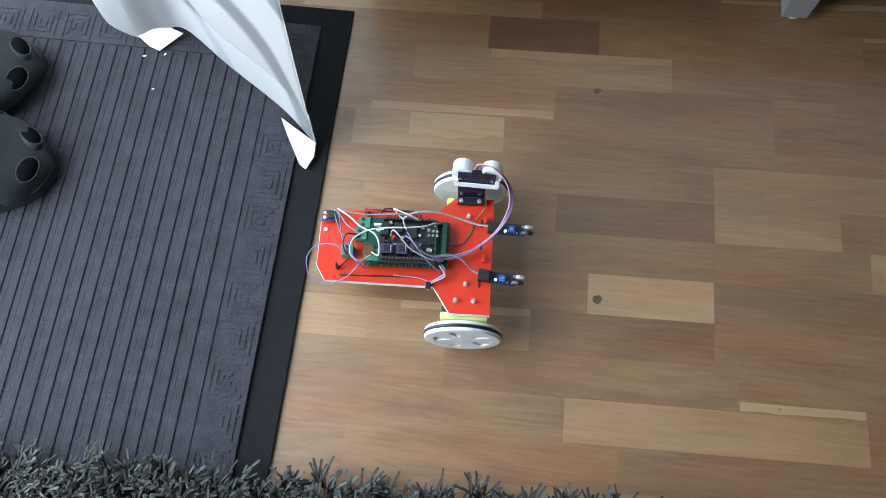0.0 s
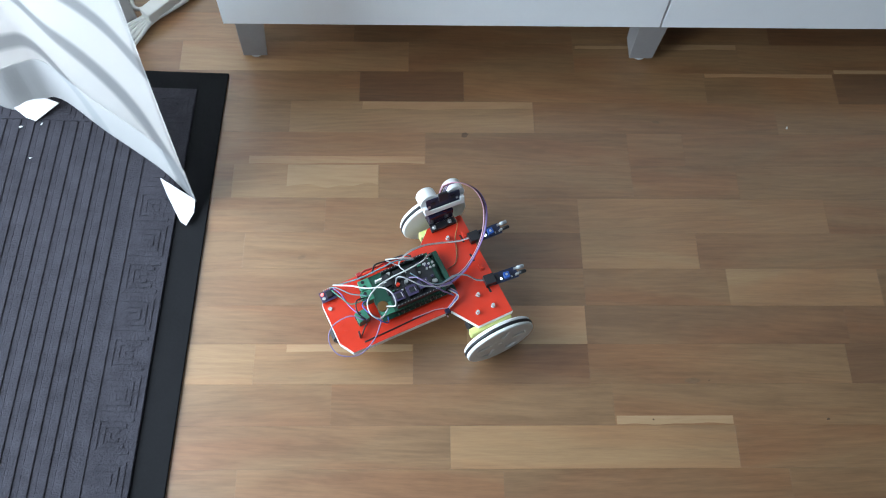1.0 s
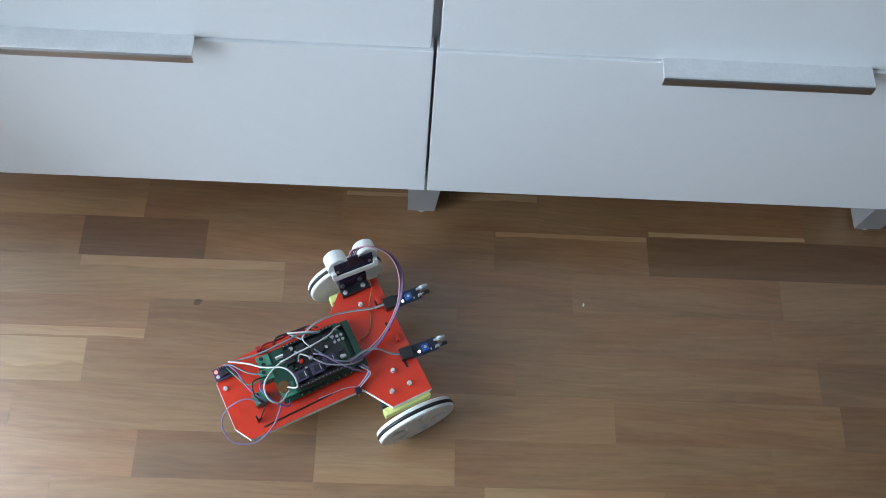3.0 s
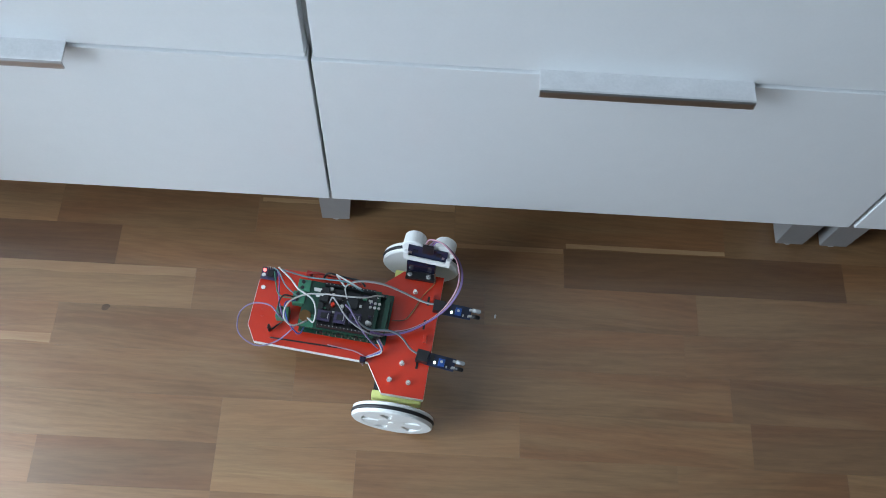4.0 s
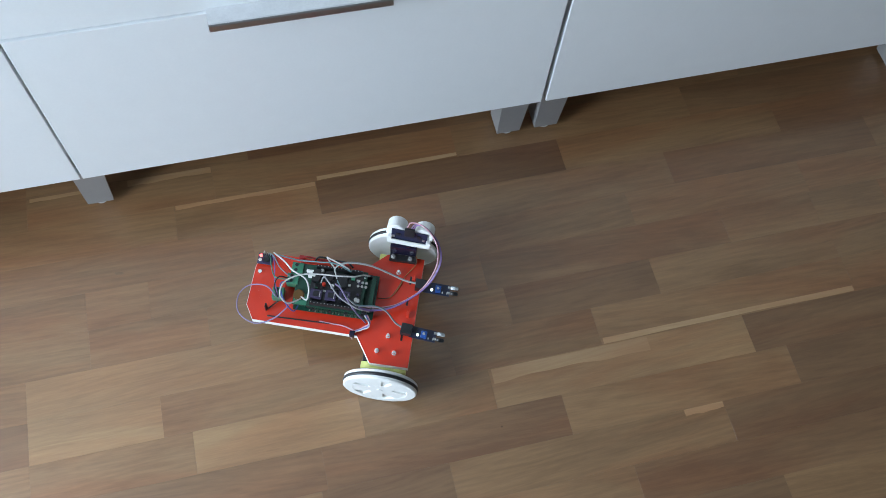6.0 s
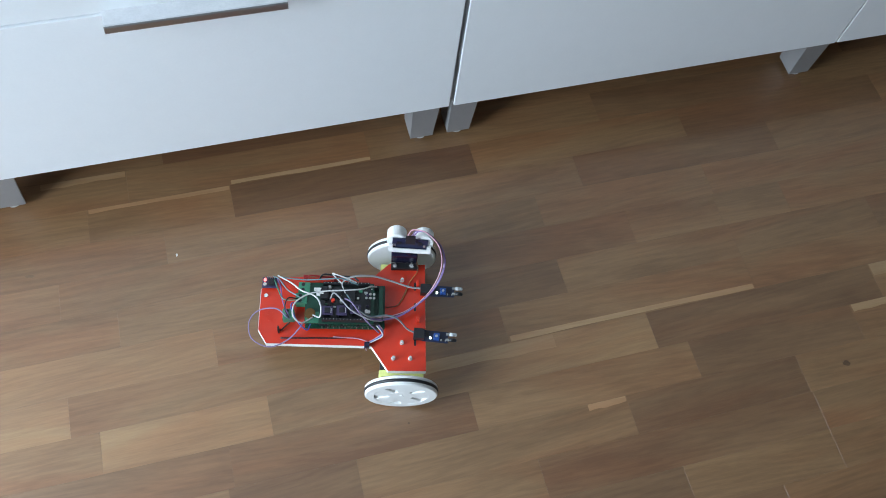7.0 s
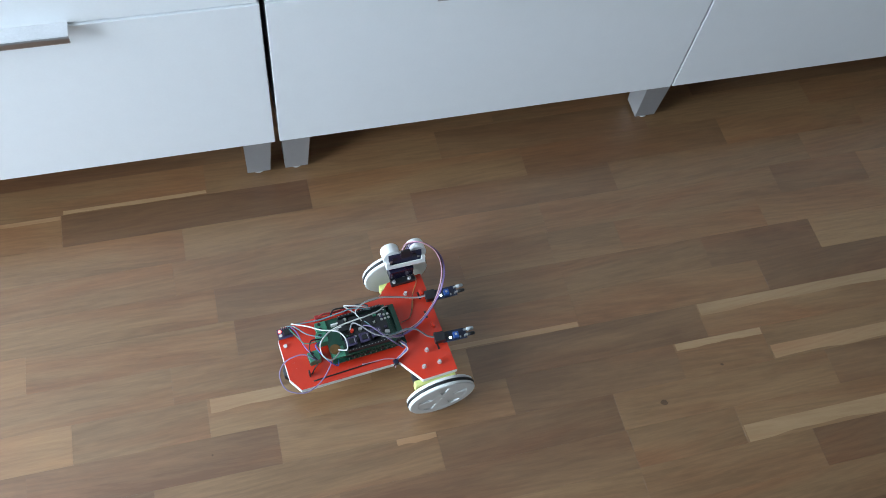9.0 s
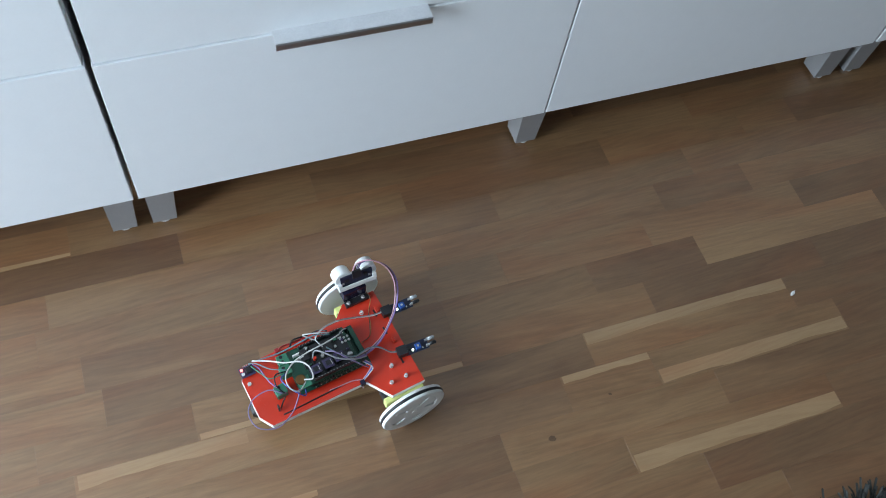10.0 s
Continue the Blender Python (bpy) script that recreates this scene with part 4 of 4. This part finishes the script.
# ---- curtain ----
def curtain():
    """A hanging cloth: plan line of the hem swept upwards, its free corner folded up at the floor."""
    rng = random.Random(3)
    ob = holder("curtain", "white curtain with a faint flowing print, its corner on the mat", "curtain", pose(0, 0, 0))
    plan = smooth_path([(-0.036, -0.220, 0), (-0.087, -0.184, 0), (-0.172, -0.126, 0), (-0.240, -0.072, 0), (-0.268, -0.060, 0), (-0.308, -0.064, 0), (-0.360, -0.030, 0), (-0.330, 0.050, 0), (-0.165, 0.085, 0), (-0.250, 0.120, 0), (-0.420, 0.150, 0), (-0.560, 0.210, 0), (-0.680, 0.280, 0), (-0.770, 0.370, 0)], 8)
    rows = 34
    verts, faces = [], []
    for j in range(rows + 1):
        h = j / rows
        z = 0.010 + 2.28 * h ** 1.15
        for i, p in enumerate(plan):
            u = i / (len(plan) - 1)
            ripple = 0.007 * math.sin(u * 34 + 1.3 * h) * min(1, 4 * u) * min(1, 0.25 + 2.2 * h) + 0.010 * math.sin(u * 11 - 5 * h)
            # the foot is pulled out over the mat; higher up the cloth hangs gathered by the window
            # this unseen upper gathering is added to let daylight reach the cabinets
            k = min(1.0, max(0.0, (z - 0.75) / 0.70))
            k = k * k * (3 - 2 * k)
            gx, gy = -0.76 + 0.05 * math.sin(u * 40), 0.42 - 0.12 * (1 - u)
            verts.append((p.x + ripple * 0.64 + 0.07 * min(z, 0.75) * (1 - u) ** 3 + (gx - p.x) * k, p.y + ripple * 0.77 + (gy - p.y) * k, z + 0.018 * (1 - h) ** 6 * math.sin(u * 9)))
    n = len(plan)
    for j in range(rows):
        for i in range(n - 1):
            faces.append((j * n + i, j * n + i + 1, (j + 1) * n + i + 1, (j + 1) * n + i))
    me = bpy.data.meshes.new("cloth_panel")
    me.from_pydata(verts, [], faces)
    me.materials.append(CLOTH)
    for p in me.polygons:
        p.use_smooth = True
    cloth = new("cloth_panel", me)
    cloth.parent = ob
    sol = cloth.modifiers.new("thickness", "SOLIDIFY")
    sol.thickness = 0.0012
    # hem band, a doubled strip along the foot of the cloth
    hem_v, hem_f = [], []
    for i, p in enumerate(plan):
        for j in (0, 1, 2):
            v = verts[j * n + i]
            hem_v.append((v[0] + 0.0025, v[1] - 0.0025, v[2] + 0.001))
    for i in range(n - 1):
        for j in (0, 1):
            a = 3 * i + j
            hem_f.append((a, a + 3, a + 4, a + 1))
    me = bpy.data.meshes.new("hem")
    me.from_pydata(hem_v, [], hem_f)
    me.materials.append(HEM_CLOTH)
    hem = new("hem", me)
    hem.parent = ob
    tagged(hem, "doubled hem of the curtain")
    thick = hem.modifiers.new("thickness", "SOLIDIFY")
    thick.thickness = 0.001
    # turned-up corner lying on the mat
    bm = bmesh.new()
    pts = [(-0.034, -0.222, 0.016), (-0.084, -0.190, 0.018), (-0.073, -0.213, 0.013), (-0.052, -0.252, 0.0105), (-0.043, -0.258, 0.0105), (-0.034, -0.240, 0.013)]
    low = [bm.verts.new((x, y, z - 0.0012)) for x, y, z in pts]
    top = [bm.verts.new(p) for p in pts]
    bm.faces.new(low[::-1])
    bm.faces.new(top)
    for i in range(len(pts)):
        bm.faces.new((low[i], low[(i + 1) % len(pts)], top[(i + 1) % len(pts)], top[i]))
    part("turned_corner", bm, FACE_CLOTH, ob, "bright turned-up corner of the hem")
    bm = bmesh.new()
    pts = [(-0.240, -0.070, 0.018), (-0.270, -0.096, 0.012), (-0.285, -0.090, 0.012), (-0.318, -0.064, 0.013), (-0.290, -0.056, 0.030)]
    low = [bm.verts.new((x, y, z - 0.0012)) for x, y, z in pts]
    top = [bm.verts.new(p) for p in pts]
    bm.faces.new(low[::-1])
    bm.faces.new(top)
    for i in range(len(pts)):
        bm.faces.new((low[i], low[(i + 1) % len(pts)], top[(i + 1) % len(pts)], top[i]))
    part("inner_corner", bm, FACE_CLOTH, ob, "second corner of the hem")


curtain()


# ---- foam clogs on the mat ----
def clog(at, mirror):
    ob = holder("foam_clog", "dark grey foam clog with oval vents, on the door mat", "shoe", at, group="pair of clogs")
    bm = bmesh.new()
    nu, nv = 30, 14
    grid = []
    for i in range(nu + 1):
        u = i / nu                                    # heel to toe
        x = -0.27 + 0.27 * u
        wide = 0.050 * (1 - (2 * abs(u - 0.62)) ** 4 * 0.2) * (1 - max(0, (u - 0.80) / 0.2) ** 2.6 * 0.98) * (1 - max(0, (0.12 - u) / 0.12) ** 2 * 0.7)
        wide = max(wide, 0.004)
        if u < 0.5:
            wide *= 0.80 + 0.4 * u
        high = 0.030 + 0.056 * math.exp(-((u - 0.60) / 0.20) ** 2) * (1 if u > 0.42 else 0.0) + (0.018 if u > 0.42 else 0.0) * max(0, 1 - u)
        high *= 1 - max(0, (u - 0.86) / 0.14) ** 3 * 0.55
        row = []
        for j in range(nv + 1):
            a = math.pi * j / nv
            c, s = math.cos(a), math.sin(a)
            row.append(bm.verts.new((x, mirror * (wide * abs(c) ** 0.7 * (1 if c > 0 else -1) + 0.010 * math.sin(u * 2.6)), 0.012 + (high - 0.012) * s ** 0.75)))
        grid.append(row)
    for i in range(nu):
        for j in range(nv):
            bm.faces.new((grid[i][j], grid[i + 1][j], grid[i + 1][j + 1], grid[i][j + 1]))
    for row in (grid[0], grid[-1]):
        bm.faces.new(row)
    upper = part("upper", bm, CLOG, ob, smooth=True)
    # oval vents: a raised rim round a black cap that stands for the hole's shade
    for u, v in ((0.92, 0.30), (0.93, 0.62), (0.80, 0.84), (0.78, 0.16), (0.76, 0.44), (0.66, 0.66)):
        i, j = int(u * nu), v * nv
        x = -0.27 + 0.27 * u
        wide = 0.047 if u < 0.8 else 0.047 * (1 - ((u - 0.80) / 0.2) ** 2.6)
        high = (0.030 + 0.056 * math.exp(-((u - 0.60) / 0.20) ** 2) + 0.018 * (1 - u)) * (1 - max(0, (u - 0.86) / 0.14) ** 3 * 0.55)
        a = math.pi * v
        p = Vector((x, mirror * (wide * abs(math.cos(a)) ** 0.7 * (1 if math.cos(a) > 0 else -1) + 0.010 * math.sin(u * 2.6)), 0.012 + (high - 0.012) * math.sin(a) ** 0.75))
        nrm = Vector((0.25 + 1.2 * max(0, u - 0.6), mirror * math.cos(a) * 1.0, math.sin(a) + 0.3)).normalized()
        q = nrm.to_track_quat("Z", "X").to_matrix().to_4x4()
        bm = lathe([(0.0, 0.0014), (0.0104, 0.0013), (0.0116, -0.0040)], 24)
        bmesh.ops.transform(bm, matrix=Matrix.Translation(p) @ q @ Matrix.Diagonal((0.90, 1.35, 1, 1)), verts=bm.verts)
        vent = part("vent", bm, CLOG_DARK, upper, "black cap for the shade in an oval vent", smooth=True)
        bm = lathe([(0.0100, 0.0006), (0.0105, 0.0018), (0.0113, 0.0020), (0.0122, 0.0008), (0.0130, -0.0050)], 24)
        bmesh.ops.transform(bm, matrix=Matrix.Translation(p) @ q @ Matrix.Diagonal((0.90, 1.35, 1, 1)), verts=bm.verts)
        part("vent_rim", bm, CLOG, upper, "raised rim of a vent", smooth=True)
    sole = [(-0.275 + 0.275 * k / 20, 0.050 * math.sin(math.pi * min(1, 0.08 + 0.92 * k / 20)) ** 0.45) for k in range(21)]
    outline = [(x, mirror * (w + 0.004)) for x, w in sole] + [(x, mirror * -(w + 0.004)) for x, w in sole[::-1]]
    part("sole", prism(outline, 0.0, 0.016, 0.002), CLOG, ob, "thick foam sole")
    for child in ob.children:
        child.data.transform(Matrix.Diagonal((1.12, 1.22, 1.22, 1)))
        for vent in child.children:
            vent.data.transform(Matrix.Diagonal((1.12, 1.22, 1.22, 1)))
    return ob


clog(pose(-0.368, -0.290, 0.0095, 0, 0, 6), 1)
clog(pose(-0.420, -0.132, 0.0095, 0, 0, 12), -1)


# ---- power cable bundle by the sideboard's end ----
def cable_bundle():
    ob = holder("extension_cable", "off-white bundled extension cable with its coupling", "cable", pose(-0.135, 0.085, 0, 0, 0, 48))
    for k in range(5):
        o = 0.006 * (k - 2)
        part("cable_strand", tube([(-0.06, o * 1.6, 0.006 + 0.003 * (k % 2)), (-0.03, o * 1.2, 0.010), (0.0, o * 0.7, 0.012), (0.05, o, 0.010 + 0.002 * (k % 3)), (0.11, o * 1.5 + 0.004, 0.008), (0.17, o * 1.9, 0.006), (0.24, o * 2.2 + 0.01, 0.006)], 0.0032, 8), CABLE, ob, smooth=True)
    part("coupling", box(-0.005, 0.055, -0.011, 0.011, 0.012, 0.030, 0.003), CABLE, ob, "off-white plastic coupling")
    part("cable_strand", tube([(0.02, 0.012, 0.014), (0.000, 0.032, 0.008), (0.015, 0.060, 0.005), (0.06, 0.085, 0.005), (0.12, 0.080, 0.005), (0.2, 0.10, 0.005)], 0.0028, 8), CABLE, ob, smooth=True)


cable_bundle()

# ---- crumbs ----
for i, (x, y, z, s, a) in enumerate([(2.098, -0.345, 0.0, 0.0040, 30), (0.800, -0.094, 0.0, 0.0018, 80), (-0.290, -0.105, 0.0092, 0.0022, 10), (-0.262, -0.100, 0.0092, 0.0018, 60), (-0.268, -0.155, 0.0092, 0.0014, 0)]):
    bm = bmesh.new()
    bmesh.ops.create_icosphere(bm, subdivisions=1, radius=s)
    bmesh.ops.scale(bm, vec=(1.6, 0.7, 0.5), verts=bm.verts)
    bmesh.ops.translate(bm, vec=(0, 0, s * 0.5), verts=bm.verts)
    c = link("crumb", bm, FLUFF, at=pose(x, y, z, 0, 0, a))
    tagged(c, "tiny white crumb on the floor" if z == 0 else "tiny white crumb on the mat", "crumb", group="crumbs")

# ---- parquet strips: rows along x, each with its own joints (where a strip begins, and its tone) ----
PITCH, ROW_TOP = 0.0528, 0.001
STRIPS = {
    -3: [(-0.45, 0), (0.05, -1), (0.42, 0), (0.95, -1), (1.31, 0), (1.80, 0), (2.2, -1)],
    -2: [(-0.52, 0), (-0.2, 1), (0.17, 0), (0.498, 0), (0.799, -1), (1.15, 0), (1.55, 0), (1.9, -1), (2.3, 0)],
    -1: [(-0.5, 0), (-0.084, 1), (0.252, 0), (0.498, 0), (0.747, 0), (1.091, 0), (1.45, -1), (1.80, 0), (2.10, 0)],
    0: [(-0.4, 0), (-0.11, 0), (0.181, -2), (0.333, 0), (0.690, 0), (0.885, -2), (1.239, 0), (1.576, -1), (1.921, 0), (2.176, 0), (2.279, -1)],
    1: [(-0.3, 0), (0.083, 1), (0.433, 0), (0.787, 0), (1.049, 0), (1.387, -1), (1.710, 0), (2.05, 0)],
    2: [(-0.2, 1), (0.277, 0), (0.565, 0), (0.645, 0), (1.03, 0), (1.31, 0), (1.577, 0), (1.972, -1), (2.132, 0)],
    3: [(-0.3, 0), (0.010, 1), (0.212, 0), (0.566, 0), (0.715, 0), (1.082, -1), (1.433, 0), (1.573, 0), (1.683, 0), (1.924, 0), (2.2, -1)],
    4: [(-0.2, 0), (0.140, 0), (0.487, 1), (0.831, 0), (1.102, -1), (1.310, 0), (1.577, 0), (1.807, -1), (1.993, 1), (2.33, -1)],
    5: [(-0.3, 0), (0.034, 0), (0.286, -1), (0.487, 1), (0.645, 0), (1.012, 0), (1.209, 0), (1.577, 0), (1.88, -1), (2.177, -1)],
    6: [(-0.15, 0), (0.20, 0), (0.487, 0), (0.679, 1), (0.884, 0), (1.053, 1), (1.407, -1), (1.757, 0), (2.095, -1)],
    7: [(-0.25, 0), (0.330, 2), (0.485, -1), (0.828, -1), (1.137, 0), (1.45, -1), (1.700, 0), (1.839, 0), (2.155, -1)],
    8: [(-0.3, 1), (0.060, 1), (0.261, -1), (0.485, 0), (0.820, -1), (0.977, 0), (1.339, -1), (1.590, 0), (1.92, -1)],
    9: [(-0.3, 0), (0.159, 0), (0.512, 0), (0.90, 0), (1.20, -1), (1.592, 0), (1.752, 0), (2.079, -1)],
    10: [(-0.1, 0), (0.307, 1), (0.661, 0), (1.02, -1), (1.38, 0), (1.592, 0), (1.85, -1), (2.2, 0)],
    11: [(-0.3, 0), (0.05, 0), (0.371, 0), (0.72, 0), (1.1, -1), (1.5, 0), (1.945, -1), (2.3, 0)],
    12: [(-0.15, 0), (0.20, 0), (0.55, 1), (0.92, 0), (1.3, 0), (1.68, -1), (2.02, 0)],
}
strip_rng = random.Random(11)


def strip_mesh(name, x0, x1, y0, y1):
    """A strip with a fine bevel all round its face."""
    g, b = 0.00004, 0.00006
    x0, x1, y0, y1 = x0 + g, x1 - g, y0 + g, y1 - g
    me = bpy.data.meshes.new(name)
    v = [(x, y, z) for z, i in ((-0.008, 0), (-b, 0), (0.0, b)) for x, y in ((x0 + i, y0 + i), (x1 - i, y0 + i), (x1 - i, y1 - i), (x0 + i, y1 - i))]
    f = [(8, 9, 10, 11)] + [(4 * r + k, 4 * r + (k + 1) % 4, 4 * r + 4 + (k + 1) % 4, 4 * r + 4 + k) for r in (0, 1) for k in range(4)]
    me.from_pydata(v, [], f)
    return me


far = {t: ([], []) for t in OAK}
for row in range(-9, 64):
    y1 = ROW_TOP - PITCH * row
    y0 = y1 - PITCH
    if row in STRIPS:
        cuts = list(STRIPS[row])
        x = 2.55 + 0.1 * (row % 4)
    else:
        cuts, x = [], X0 - 0.05 - 0.3 * strip_rng.random()
        while x < X1:
            cuts.append((x, strip_rng.choice((-1, -1, 0, 0, 0, 1))))
            x += strip_rng.uniform(0.24, 0.46)
        x = X1
    first = cuts[0][0]
    lead = []
    while row in STRIPS and first > X0:
        step = strip_rng.uniform(0.26, 0.42)
        lead.insert(0, (first - step, strip_rng.choice((-1, 0, 0, 1))))
        first -= step
    tail = []
    while row in STRIPS and x < X1 + 0.05:
        tail.append((x, strip_rng.choice((-1, 0, 0, 1))))
        x += strip_rng.uniform(0.26, 0.42)
    spans = lead + cuts + tail
    ends = [c[0] for c in spans[1:]] + [X1 + 0.08]
    for (a, tone), b in zip(spans, ends):
        a, b = max(a, X0), min(b, X1)
        if b - a < 0.004:
            continue
        near = row in STRIPS and b > -0.5 and a < 2.6
        if near:
            me = strip_mesh("parquet_strip", a, b, y0, y1)
            me.materials.append(OAK[tone])
            ob = new("parquet_strip", me)
            ob.parent = base_floor
        else:
            vs, fs = far[tone]
            o = len(vs)
            me = strip_mesh("t", a, b, y0, y1)
            vs += [tuple(v.co) for v in me.vertices]
            fs += [tuple(i + o for i in p.vertices) for p in me.polygons]
            bpy.data.meshes.remove(me)
for tone, (vs, fs) in far.items():
    if vs:
        me = bpy.data.meshes.new("outer_strips")
        me.from_pydata(vs, [], fs)
        me.materials.append(OAK[tone])
        ob = new("outer_strips", me)
        ob.parent = base_floor
        tagged(ob, "parquet strips farther off", kind="stuff")

# knots set in the strips
for i, (x, y, r, long, dark) in enumerate([(0.333, -0.108, 0.0055, 1.3, 1), (0.342, -0.402, 0.0085, 1.0, 1), (1.657, -0.448, 0.0060, 1.2, 1), (0.112, -0.300, 0.0040, 1.8, 0), (0.615, -0.470, 0.0050, 3.0, 0), (0.610, -0.085, 0.0035, 2.4, 0),
                                           (0.170, -0.425, 0.0020, 1.0, 1), (0.636, -0.470, 0.0016, 1.0, 1), (0.560, -0.520, 0.0018, 1.0, 1), (1.052, -0.392, 0.0018, 1.0, 1), (1.760, -0.412, 0.0022, 1.6, 1), (0.780, -0.520, 0.0022, 1.4, 1), (0.385, -0.640, 0.0035, 1.6, 1)]):
    rng, r = random.Random(i), r * 0.72
    ring = [(r * long * rng.uniform(0.8, 1.15) * math.cos(2 * math.pi * k / 14), r * rng.uniform(0.8, 1.15) * math.sin(2 * math.pi * k / 14)) for k in range(14)]
    part("knot", prism(ring, -0.002, 0.00012), KNOT if dark else KNOT_SOFT, base_floor, "dark knot in the oak", at=pose(x, y, 0, 0, 0, rng.uniform(-25, 25)))

# pale sapwood edges of some strips: where each begins and ends, and its two long sides
for x0, x1, y0, y1 in [(0.692, 0.884, -0.0065, 0.0005), (0.888, 1.090, 0.0015, 0.0085), (0.502, 0.592, 0.0440, 0.0500), (0.632, 0.746, 0.0430, 0.0535), (0.514, 0.660, -0.5265, -0.5150), (1.703, 1.838, -0.3805, -0.3690), (1.759, 2.094, -0.3350, -0.3162),
                       (1.842, 2.153, -0.4210, -0.3990), (1.057, 1.270, -0.3370, -0.3172), (1.212, 1.575, -0.3155, -0.3070), (1.285, 1.338, -0.4310, -0.4217), (0.186, 0.432, -0.0660, -0.0522), (0.030, 0.276, -0.1570, -0.1440), (0.085, 0.211, -0.1950, -0.1578), (1.755, 2.078, -0.5265, -0.5020), (0.100, 0.260, -0.4330, -0.4218)]:
    rng = random.Random(int(x0 * 1000))
    n, p, q = 28, rng.uniform(0, 6), rng.uniform(5.0, 9.0)
    wavy = [(x0 + (x1 - x0) * k / n, y0 + (y1 - y0) * (0.12 + 0.07 * math.sin(p + q * k / n) + 0.04 * math.sin(2 * p + 2.7 * q * k / n)) * min(1.0, 0.3 + k / 5)) for k in range(n + 1)]
    part("sapwood_edge", prism(wavy + [(x1, y1), (x0, y1)], -0.002, 0.00010), OAK[2], base_floor, "pale sapwood edge of a strip")


# ---- motion ----
# seconds, place of the axle's middle, heading
ROBOT_ROWS = [
    (0.0, 0.1776, -0.3712, 1.75),
    (0.5, 0.2494, -0.3607, 10.93),
    (1.0, 0.3230, -0.3388, 25.40),
    (1.5, 0.3834, -0.3077, 36.98),
    (2.0, 0.4444, -0.2542, 46.67),
    (2.5, 0.4920, -0.1968, 38.30),
    (2.7, 0.5128, -0.1822, 35.14),
    (3.8, 0.6695, -0.1342, -0.49),
    (4.0, 0.6968, -0.1335, -6.85),
    (4.5, 0.7627, -0.1481, -18.55),
    (5.0, 0.8255, -0.1740, -23.10),
    (6.3, 0.9848, -0.2390, -18.95),
    (6.5, 1.0092, -0.2466, -17.37),
    (7.0, 1.0706, -0.2640, -13.67),
    (7.5, 1.1343, -0.2781, -8.84),
    (8.0, 1.2062, -0.2880, -3.17),
    (8.5, 1.2696, -0.2894, 1.10),
    (9.0, 1.3379, -0.2872, 6.28),
    (9.5, 1.3988, -0.2791, 10.14),
    (10.0, 1.4609, -0.2668, 11.06),
]
# turn of each wheel in degrees, every 0.2 s
RIGHT_SPIN = [0, 44, 88, 136, 187, 237, 284, 330, 377, 425, 468, 503, 533, 556, 578, 602, 628, 654, 679, 703, 727, 749, 773, 799, 828, 859, 892, 929, 966, 1005, 1042, 1076, 1107, 1140, 1178, 1216, 1252, 1287, 1326, 1370, 1411, 1448, 1484, 1521, 1562, 1601, 1636, 1670, 1704, 1737, 1771]
LEFT_SPIN = [0, 30, 59, 86, 110, 135, 160, 187, 215, 243, 276, 319, 365, 405, 445, 494, 548, 605, 661, 715, 766, 813, 855, 896, 933, 969, 1005, 1041, 1076, 1109, 1140, 1169, 1195, 1221, 1253, 1284, 1312, 1339, 1369, 1401, 1433, 1462, 1490, 1520, 1550, 1580, 1608, 1635, 1665, 1696, 1728]


def motions():
    walk(robot, [(t, pose(x, y, 0, 0, 0, a)) for t, x, y, a in ROBOT_ROWS])
    for s, wheel in wheels:
        spin = RIGHT_SPIN if s < 0 else LEFT_SPIN
        walk(wheel, [(0.2 * k, pose(0, WHEEL_Y[s], WHEEL_R, 0, a, 0)) for k, a in enumerate(spin)])


motions()
